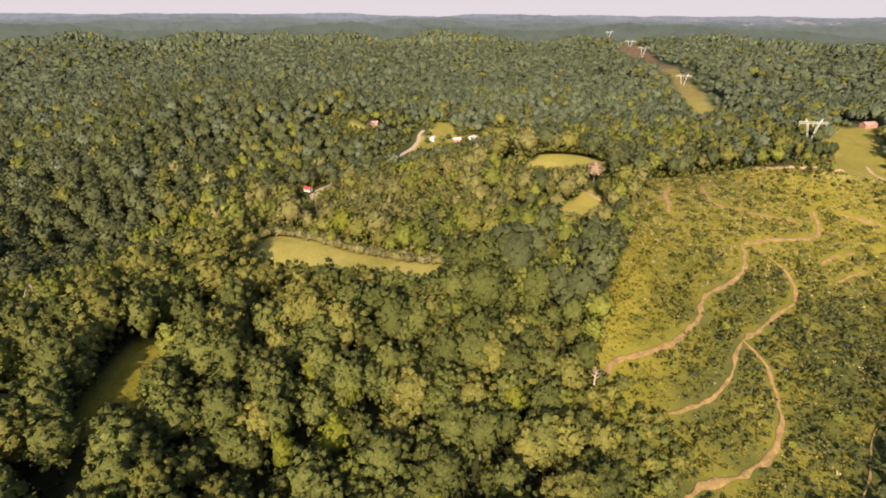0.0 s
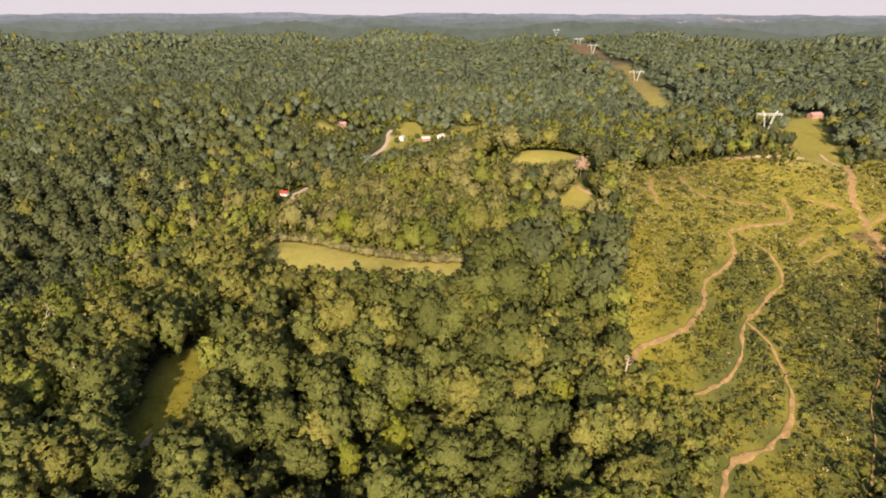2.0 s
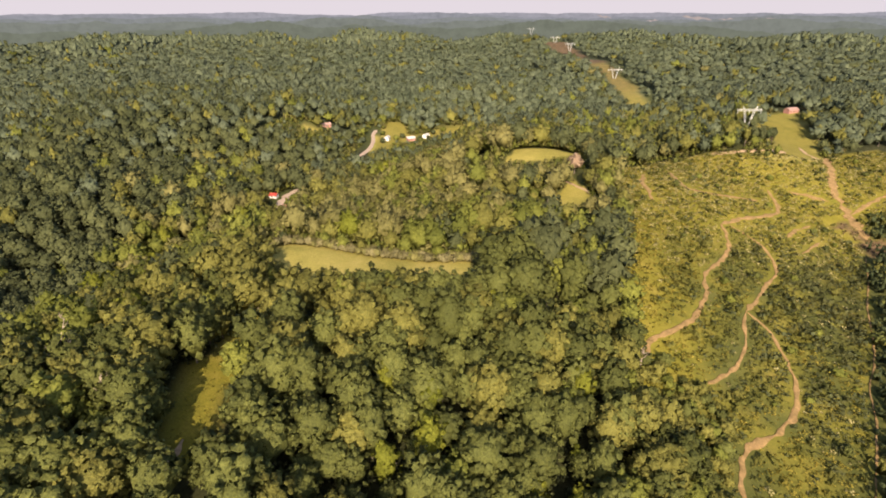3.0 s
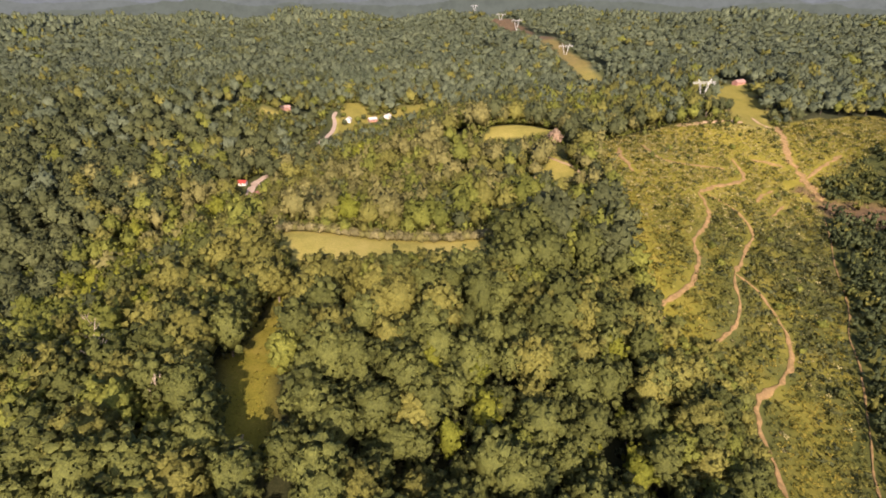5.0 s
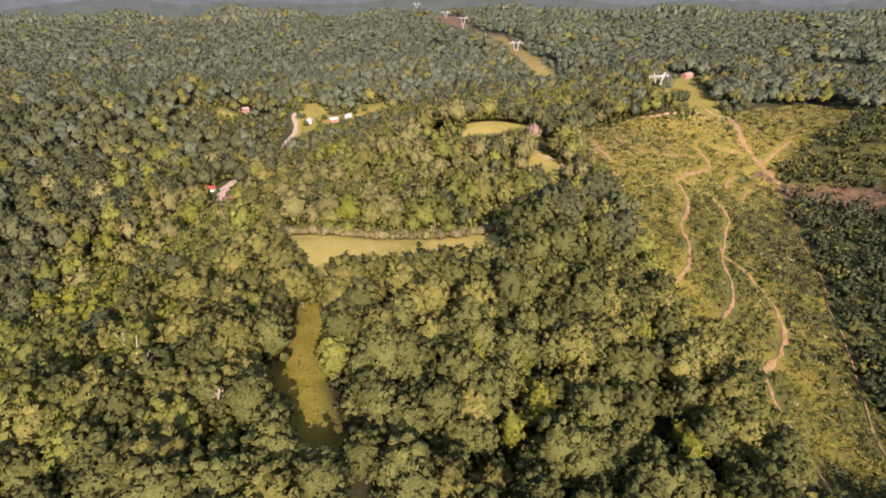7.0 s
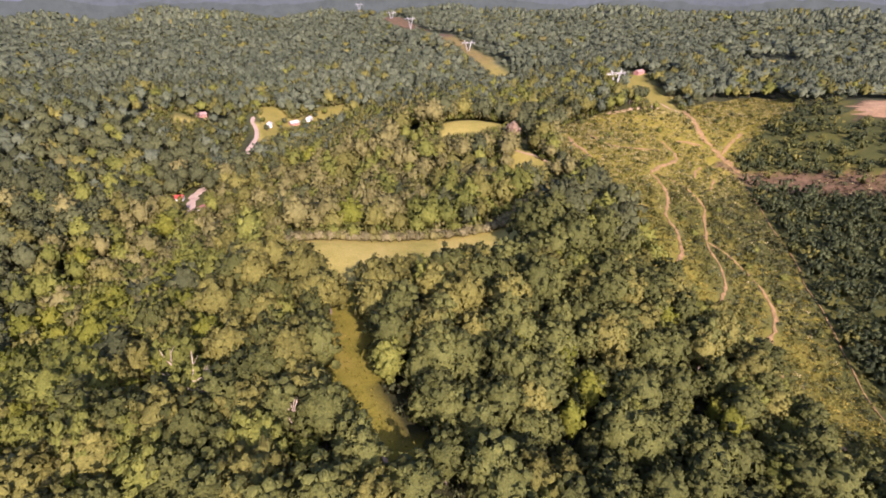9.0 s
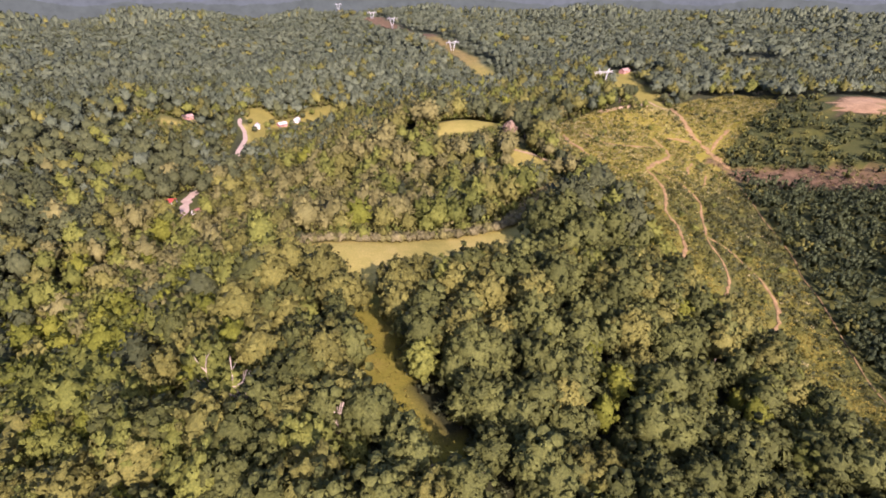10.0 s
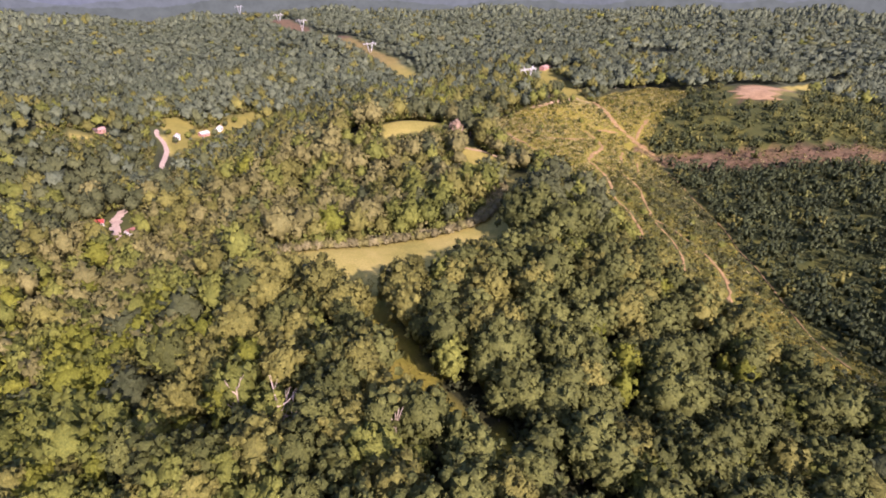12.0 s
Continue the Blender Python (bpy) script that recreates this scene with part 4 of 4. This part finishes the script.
def plant_snags():
    for i, (x, y, top, reach) in enumerate([(-161, 173, 18, 5.5), (-166, 190, 16, 4.5), (-158.5, 170, 16, 5), (-20, 101, -21, 5), (-27, 104, -22, 4), (-1, 158, -12, 2.5),
                                            (-139, 150, 16, 2.5), (-176, 150, 14, 3), (-200, 176, 2, 3), (-186, 132, 8, 3), (14, 222, 6, 2), (60, 182, -16, 3)]):
        base = hz(x, y)
        ob = mesh_object("dead_tree", *snag_mesh(60 + i, max(10.0, top + 3.5 - base), 0.52, 9, reach), [DEAD_WOOD])
        ob.matrix_basis = pose(x, y, base, 0, 0, i * 50)
        tagged(ob, "bare bleached dead tree with broken limbs", "dead tree", "dead trees in the woods")


def lone_tree(name, label, x, y, wide, tall, mat, seed, lobes=36, per=9, base=0.2, size=0.45):
    root = new(name)
    mesh_object("trunk", *trunk_mesh(seed, tall, 0.36), [BARK], None, root)
    v, f, n = crown_mesh(seed + 1, wide, tall, lobes, per, size * 0.85, base, 0.45, 0.82, 1.0, 0.24, 0.1, (5, 2), 1.0)
    mesh_object("crown", v, f, [mat], None, root, True, n)
    root.matrix_basis = pose(x, y, hz(x, y) - 0.2)
    tagged(root, label, "tree")


def plant_shrubs():
    """Taller single shrubs in the open brush, and slender trees along its upper edge."""
    rng = np.random.default_rng(57)
    kinds = [bush("shrub", "rounded dark green shrub rising from the brush", "shrubs of the clearing", m, 5.0, 4.4, 1400 + i, 14) for i, m in enumerate((LEAF_HICKORY, LEAF_GREEN, LEAF_OLIVE))]
    px, py = scatter(rng, 60, 440, 90, 460, 17.0)
    east = px - (60 + (py - 195) * 0.42)
    keep = inside(CLEARING, px, py) & (along(CUT, px, py) > 20) & (rng.random(len(px)) < np.where((east > 45) | (py < 175), 0.42, 0.06))
    for line in TRAILS:
        keep &= along(line, px, py) > 4.5
    foot = [(48, 92), (60, 122), (63, 142), (58, 160), (57, 178), (64, 190), (84, 176), (90, 160), (82, 146), (68, 124), (54, 98)]
    qx, qy = scatter(rng, 40, 100, 85, 200, 5.6)
    low = inside(foot, qx, qy)
    px, py, keep = np.append(px, qx), np.append(py, qy), np.append(keep, low)
    first = set()
    for x, y in zip(px[keep], py[keep]):
        g = rng.uniform(0.5, 1.25) + 0.35 * float(inside(foot, x, y))
        m = pose(x, y, hz(x, y), 0, 0, rng.uniform(0, 360)) @ Matrix.Diagonal((g, g * rng.uniform(0.8, 1.2), g * rng.uniform(0.8, 1.3), 1))
        which = int(rng.integers(0, 3))
        if which in first:
            repeat_thing(kinds[which], m)
        else:
            first.add(which)
            kinds[which].matrix_basis = m


def plant_edge_trees():
    rng = np.random.default_rng(58)
    made = []
    for i, mat in enumerate((LEAF_DEEP, LEAF_OLIVE, LEAF_BLUISH)):
        root = new("edge_tree")
        mesh_object("trunk", *trunk_mesh(1500 + i, 16.0, 0.3), [BARK], None, root)
        v, f, n = crown_mesh(1510 + i, 6.4, 16.0, 26, 4, 0.42, 0.34, 0.4, 0.78, 1.0, 0.28, 0.1, (4, 2), 1.05)
        mesh_object("crown", v, f, [mat], None, root, True, n)
        made.append(tagged(root, "slender tree with bare lower trunk at the wood's edge", "tree", "trees along the clearing's upper edge"))
    line = [(x, y) for x, y in spline([(232, 476), (256, 466), (285, 453), (312, 452), (336, 462), (358, 486)], 4.4)]
    spots = [(x + rng.normal(0, 1.5), y + r * 6 + 4 + rng.normal(0, 1.5)) for x, y in line for r in range(2)]
    spots += [(431, 512), (444, 500), (455, 540), (437, 486), (462, 556), (425, 470), (452, 520), (462, 488), (490, 470), (514, 458), (536, 438), (476, 480), (502, 466)]
    for k, (x, y) in enumerate(spots):
        g = rng.uniform(0.7, 1.15)
        m = pose(x, y, hz(x, y) - 0.2, 0, 0, rng.uniform(0, 360)) @ Matrix.Scale(g, 4)
        if k < 3:
            made[k].matrix_basis = m
        else:
            repeat_thing(made[int(rng.integers(0, 3))], m)


plant_hedge()
plant_shrubs()
plant_edge_trees()
plant_snags()
lone_tree("withered_tree", "reddish-brown withered tree beside the upper field", 115, 406, 12.5, 17, LEAF_WITHERED, 1301, 34, 9, 0.22)
lone_tree("blossoming_tree", "pale silvery broadleaf tree by the small field", 78, 362, 12, 11, LEAF_PALE, 1311)
lone_tree("tulip_tree", "bright yellow-green tulip tree among dark crowns", -37, 156, 9, 20, LEAF_YELLOW, 1321, 26)
lone_tree("tulip_tree", "bright yellow-green tulip tree among dark crowns", -52, 163, 8, 19, LEAF_YELLOW, 1331, 26)
lone_tree("field_tree", "small round field tree on the hayfield's edge", -40, 233, 8, 9, LEAF_GREEN, 1341)
lone_tree("field_tree", "small round field tree on the hayfield's edge", -52, 237, 6, 7, LEAF_OLIVE, 1351)
lone_tree("lawn_tree", "round dark green tree beside the mown lawn", 452, 548, 11, 12, LEAF_DEEP, 1381)
lone_tree("lawn_tree", "round dark green tree beside the mown lawn", 430, 508, 10, 11, LEAF_DEEP, 1391)
lone_tree("lawn_tree", "round dark green tree beside the mown lawn", 412, 482, 10, 12, LEAF_DEEP, 1396)
for tx, ty, tw in ((128, 388, 8), (133, 377, 7), (126, 370, 8), (122, 356, 8), (118, 344, 9), (140, 398, 8), (148, 410, 9), (112, 330, 9), (104, 322, 10)):
    lone_tree("edge_oak", "dark green young oak between field and brush", tx, ty, tw, tw * 1.35, LEAF_DEEP, 1700 + ty, 26, 7, 0.05, 0.55)
for tx, ty, tw in ((-4, 776, 9), (6, 790, 8), (30, 779, 9), (54, 806, 8), (70, 812, 9), (-24, 760, 8), (-22, 792, 7)):
    lone_tree("yard_tree", "round green shade tree in a farmhouse yard", tx, ty, tw, tw * 1.1, LEAF_GREEN if tx % 3 else LEAF_DEEP, 1600 + ty, 20, 6, 0.1, 0.7)
lone_tree("locust_tree", "broad pale tan-green locust tree beside the gravel drive", -160, 528, 17, 17, LEAF_PALE, 1411, 44, 8, 0.1, 0.6)
lone_tree("locust_tree", "broad pale tan-green locust tree beside the gravel drive", -114, 510, 16, 16, LEAF_PALE, 1421, 44, 8, 0.1, 0.6)
lone_tree("oak_tree", "large dark oak standing at the clearing's corner", 134, 420, 11, 22, LEAF_DEEP, 1361)
lone_tree("oak_tree", "dark oak rising out of the brush", 130, 404, 9, 19, LEAF_DEEP, 1371)


# ---- power line ----
def bar(a, b, r):
    return tube([a, b], [r, r], 4)


def lattice(a, b, wide, bays, chord=0.13, brace=0.08, end=None):
    """A four-chord braced mast from a to b."""
    a, b = np.array(a, float), np.array(b, float)
    t = unit(b - a)
    u = unit(np.cross(t, (0.0, 1.0, 0.0)))
    w = np.cross(t, u)
    ends = wide if end is None else end
    out, rows = [], []
    for i in range(bays + 1):
        f = i / bays
        h = (wide * (1 - f) + ends * f) / 2
        rows.append([a + (b - a) * f + u * h * sx + w * h * sy for sx, sy in ((-1, -1), (1, -1), (1, 1), (-1, 1))])
    for k in range(4):
        out.append(bar(rows[0][k], rows[-1][k], chord))
    for i in range(bays):
        for k in range(4):
            out.append(bar(rows[i][k], rows[i + 1][(k + 1) % 4], brace))
    return joined(out)


def pylon():
    root = new("transmission_tower")
    arm, top = 24.0, 14.0
    def part(name, piece, label=""):
        return tagged(mesh_object(name, *piece, [STEEL], None, root), label)
    part("crossarm", lattice((-top, 0, arm), (top, 0, arm), 1.7, 16))
    part("leg", lattice((-0.4, 0, 0.4), (-5.6, 0, arm), 0.5, 14, end=1.6))
    part("leg", lattice((0.4, 0, 0.4), (5.6, 0, arm), 0.5, 14, end=1.6))
    for sx in (-1, 1):
        part("peak", lattice((sx * 6.2, 0, arm + 0.6), (sx * 8.2, 0, arm + 4.2), 1.2, 3, end=0.2))
    for px in (-12.8, 0, 12.8):
        part("insulator", tube([(px, 0, arm - 0.8), (px, 0, arm - 2.4), (px, 0, arm - 4.2)], [0.12, 0.22, 0.1], 6), "string of grey glass insulator discs")
    part("footing", tube([(0, 0, -2.0), (0, 0, 0.0), (0, 0, 0.7)], [1.1, 1.0, 0.7], 8), "grey concrete footing")
    return tagged(root, "pale galvanised steel V-shaped lattice transmission tower", "pylon", "towers of the power line")


tower = pylon()
for i, (px, py, arm_z) in enumerate([(372, 548, 20.5), (432, 1011, 18.5), (483, 1385, 45.0), (507, 1562, 52.0), (566, 1975, 63.0)]):
    m = pose(px, py, arm_z - 24.0, 0, 0, -8)
    if i:
        repeat_thing(tower, m)
    else:
        tower.matrix_basis = m


# ---- far ridges and haze at the rim ----
def far_ridges():
    """Rings of far hills, pale with distance: haze and daylight are put into their glowing tints."""
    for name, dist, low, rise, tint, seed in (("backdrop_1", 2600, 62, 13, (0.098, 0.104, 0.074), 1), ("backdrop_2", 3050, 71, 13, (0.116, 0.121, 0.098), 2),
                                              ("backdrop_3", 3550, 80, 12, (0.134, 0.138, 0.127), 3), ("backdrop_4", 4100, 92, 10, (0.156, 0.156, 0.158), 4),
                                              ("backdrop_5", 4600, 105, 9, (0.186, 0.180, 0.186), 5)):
        rng = np.random.default_rng(seed)
        a = np.linspace(radians(-75), radians(110), 1400)
        h = np.zeros(len(a))
        for k, amp in ((9, 0.8), (19, 0.7), (43, 0.4), (97, 0.2), (260, 0.1), (610, 0.08)):
            h += amp * np.sin(a * k + rng.uniform(0, 6.28) + 1.5 * np.sin(a * k * 0.37))
        top = low + rise * h
        x, y = -90 + dist * np.sin(a), 40 + dist * np.cos(a)
        rows = [np.stack([x * f, y * f, z], 1) for f, z in ((0.97, np.full(len(a), -60.0)), (0.985, top * 0.5 - 20), (1.0, top))]
        v = np.stack(rows, 1).reshape(-1, 3)
        i = np.arange(len(v)).reshape(len(a), 3)
        f = np.stack([i[:-1, :-1], i[1:, :-1], i[1:, 1:], i[:-1, 1:]], -1).reshape(-1, 4)
        m, nt, b = nodes_of(name)
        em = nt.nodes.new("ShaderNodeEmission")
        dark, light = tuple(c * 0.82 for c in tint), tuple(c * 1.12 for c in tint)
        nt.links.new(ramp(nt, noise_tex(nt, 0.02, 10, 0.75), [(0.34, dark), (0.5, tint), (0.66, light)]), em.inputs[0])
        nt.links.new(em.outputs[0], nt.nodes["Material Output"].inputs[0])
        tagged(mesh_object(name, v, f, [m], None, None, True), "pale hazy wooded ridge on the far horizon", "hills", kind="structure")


def far_scars():
    """Pale cuts of bare soil on the farthest hills, each a low uneven lens on the hillside, glowing in place of
    daylight.
    """
    m, nt, b = nodes_of("far_bare_soil")
    em = nt.nodes.new("ShaderNodeEmission")
    nt.links.new(ramp(nt, noise_tex(nt, 0.03, 6, 0.7), [(0.35, (0.205, 0.172, 0.150)), (0.65, (0.290, 0.235, 0.200))]), em.inputs[0])
    nt.links.new(em.outputs[0], nt.nodes["Material Output"].inputs[0])
    for a0, a1, z0, z1, tall in ((30.2, 32.8, 92, 77, 9), (22.7, 24.1, 96, 84, 6), (27.2, 28.3, 68, 73, 5), (33.3, 34.6, 77, 81, 4), (36.0, 38.0, 78, 82, 5)):
        a = np.radians(np.linspace(a0, a1, 24))
        u = np.linspace(0, 1, 24)
        half = tall * np.sin(np.pi * u) ** 0.6 * (0.7 + 0.3 * np.sin(u * 17 + a0))
        mid = z0 + (z1 - z0) * u + 2 * np.sin(u * 11)
        v = np.concatenate([np.stack([-4 + 3400 * np.sin(a), 3400 * np.cos(a), mid + side * half], 1) for side in (-1, 1)])
        i = np.arange(23)
        f = np.stack([i, i + 1, i + 25, i + 24], 1)
        tagged(mesh_object("backdrop_scar", v, f, [m]), "pale bare soil cut on a far hazy hill", "bare soil", kind="structure")


def horizon_sky():
    """The bright milky sky low over the horizon."""
    a = np.linspace(radians(-80), radians(115), 60)
    rows = [np.stack([-90 + 4850 * np.sin(a), 40 + 4850 * np.cos(a), np.full(len(a), z)], 1) for z in (40.0, 520.0)]
    v = np.stack(rows, 1).reshape(-1, 3)
    i = np.arange(len(v)).reshape(len(a), 2)
    f = np.stack([i[:-1, 0], i[1:, 0], i[1:, 1], i[:-1, 1]], -1)
    m, nt, b = nodes_of("backdrop_sky")
    em = nt.nodes.new("ShaderNodeEmission")
    em.inputs[0].default_value = (0.40, 0.36, 0.355, 1)
    nt.links.new(em.outputs[0], nt.nodes["Material Output"].inputs[0])
    tagged(mesh_object("backdrop_sky", v, f, [m]), "milky pinkish summer haze over the horizon", "sky", kind="structure")


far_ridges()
far_scars()
horizon_sky()


# ---- houses ----
def painted(name, lo, hi, rough=0.6, metal=0.0):
    return surface(name, lo, hi, 0.6, rough, 6.0, 0.1, metal)


WHITE = painted("white_siding", (0.50, 0.48, 0.45), (0.62, 0.60, 0.56))
RED_WALL = painted("red_siding", (0.29, 0.145, 0.11), (0.38, 0.20, 0.155))
RED_ROOF = painted("red_metal_roof", (0.32, 0.05, 0.038), (0.42, 0.075, 0.055), 0.45, 0.2)
RUST_ROOF = painted("faded_red_roof", (0.27, 0.17, 0.14), (0.36, 0.235, 0.195), 0.6, 0.1)
MAROON_ROOF = painted("maroon_shingle_roof", (0.17, 0.075, 0.06), (0.25, 0.115, 0.09), 0.8)
GREY_ROOF = painted("grey_shingle_roof", (0.20, 0.19, 0.18), (0.32, 0.30, 0.28), 0.85)
PALE_ROOF = painted("pale_metal_roof", (0.42, 0.41, 0.39), (0.54, 0.52, 0.49), 0.45, 0.2)
DARK_GLASS, _nt, _b = nodes_of("window_glass")
_b.inputs["Base Color"].default_value, _b.inputs["Roughness"].default_value = (0.02, 0.025, 0.03, 1), 0.08
DOOR_WOOD = painted("door_paint", (0.10, 0.07, 0.05), (0.16, 0.11, 0.08))


def box(x0, x1, y0, y1, z0, z1):
    v = np.array([(x, y, z) for z in (z0, z1) for x, y in ((x0, y0), (x1, y0), (x1, y1), (x0, y1))], float)
    f = np.array([(0, 3, 2, 1), (4, 5, 6, 7), (0, 1, 5, 4), (1, 2, 6, 5), (2, 3, 7, 6), (3, 0, 4, 7)])
    return v, f


def house(name, label, x, y, turn, long, deep, wall, pitch, wall_mat, roof_mat, windows, chimney=False, lift=0.0, category="house"):
    """A gabled building: walls with gables, two roof slopes, framed windows on both long sides, a door, perhaps a chimney."""
    root = new(name)
    L, D, top = long / 2, deep / 2, wall + pitch
    v = np.array([(-L, -D, -1.5), (L, -D, -1.5), (L, D, -1.5), (-L, D, -1.5), (-L, -D, wall), (L, -D, wall), (L, D, wall), (-L, D, wall), (-L, 0, top), (L, 0, top)], float)
    me = bpy.data.meshes.new("wall")
    me.from_pydata([tuple(p) for p in v], [], [(0, 1, 5, 4), (1, 2, 6, 9, 5), (2, 3, 7, 6), (3, 0, 4, 8, 7), (0, 3, 2, 1)])
    me.materials.append(wall_mat)
    new("wall", me).parent = root
    eave, thick = 0.5, 0.16
    slope = pitch / D
    for side in (-1, 1):
        a = np.array([(-L - eave, side * (D + eave), wall - slope * eave), (L + eave, side * (D + eave), wall - slope * eave), (L + eave, 0, top), (-L - eave, 0, top)], float)
        a[:, 2] += 0.03
        b = a + (0, 0, thick)
        f = [(0, 1, 2, 3), (4, 7, 6, 5), (0, 4, 5, 1), (1, 5, 6, 2), (2, 6, 7, 3), (3, 7, 4, 0)]
        mesh_object("roof", np.vstack([a, b]), f, [roof_mat], None, root)
    for side in (-1, 1):
        for k in range(windows):
            wx = -L + (k + 0.5 + (0.5 if side < 0 else 0.0) * 0.4) * long / windows
            win = mesh_object("window", *box(wx - 0.6, wx + 0.6, side * D - 0.06, side * D + 0.06, 1.0, min(2.2, wall - 0.2)), [WHITE], None, root)
            mesh_object("pane", *box(wx - 0.5, wx + 0.5, side * D - 0.075, side * D + 0.075, 1.1, min(2.1, wall - 0.3)), [DARK_GLASS], None, win)
    mesh_object("door", *box(-0.5, 0.5, -D - 0.07, -D + 0.05, 0.0, 2.05), [DOOR_WOOD], None, root)
    if chimney:
        mesh_object("chimney", *box(L * 0.4 - 0.4, L * 0.4 + 0.4, -0.4, 0.4, wall, top + 1.0), [RED_WALL], None, root)
    root.matrix_basis = pose(x, y, hz(x, y) + 0.4 + lift, 0, 0, turn)
    return tagged(root, label, category)


house("white_house", "small white gabled farmhouse beside the gravel road", -17, 778, 70, 9, 7, 3.6, 2.4, WHITE, PALE_ROOF, 3, True)
house("white_house", "white house with red brick base among yard trees", 18, 786, 15, 12, 7.5, 3.2, 2.2, RED_WALL, PALE_ROOF, 4, True)
house("white_house", "white gabled house at the lawn's far end", 42, 797, 50, 10, 7, 3.4, 2.2, WHITE, PALE_ROOF, 3)
house("white_shed", "low white roofed shed below the houses", -44, 672, 35, 8, 5, 2.4, 1.2, WHITE, PALE_ROOF, 1, category="shed")
house("red_roof_house", "farm building with bright red metal roof in a wooded yard", -148, 557, -20, 8, 6, 2.6, 1.9, WHITE, RED_ROOF, 2)
house("white_house", "white house with faded maroon roof beside a gravel drive", -130, 524, 25, 11, 7, 3.0, 2.0, WHITE, MAROON_ROOF, 3)
house("brick_house", "low house with faded reddish roof in the dry yard", -100, 763, 10, 12, 7, 2.8, 2.0, RED_WALL, RUST_ROOF, 3)
house("red_barn", "long red barn with faded red roof above the lawn", 470, 601, 12, 16, 8, 3.2, 2.6, RED_WALL, RUST_ROOF, 4, category="barn")
house("far_house", "small pale house far off on a wooded hill", 20, 852, 0, 10, 7, 3.0, 2.0, RED_WALL, GREY_ROOF, 3)
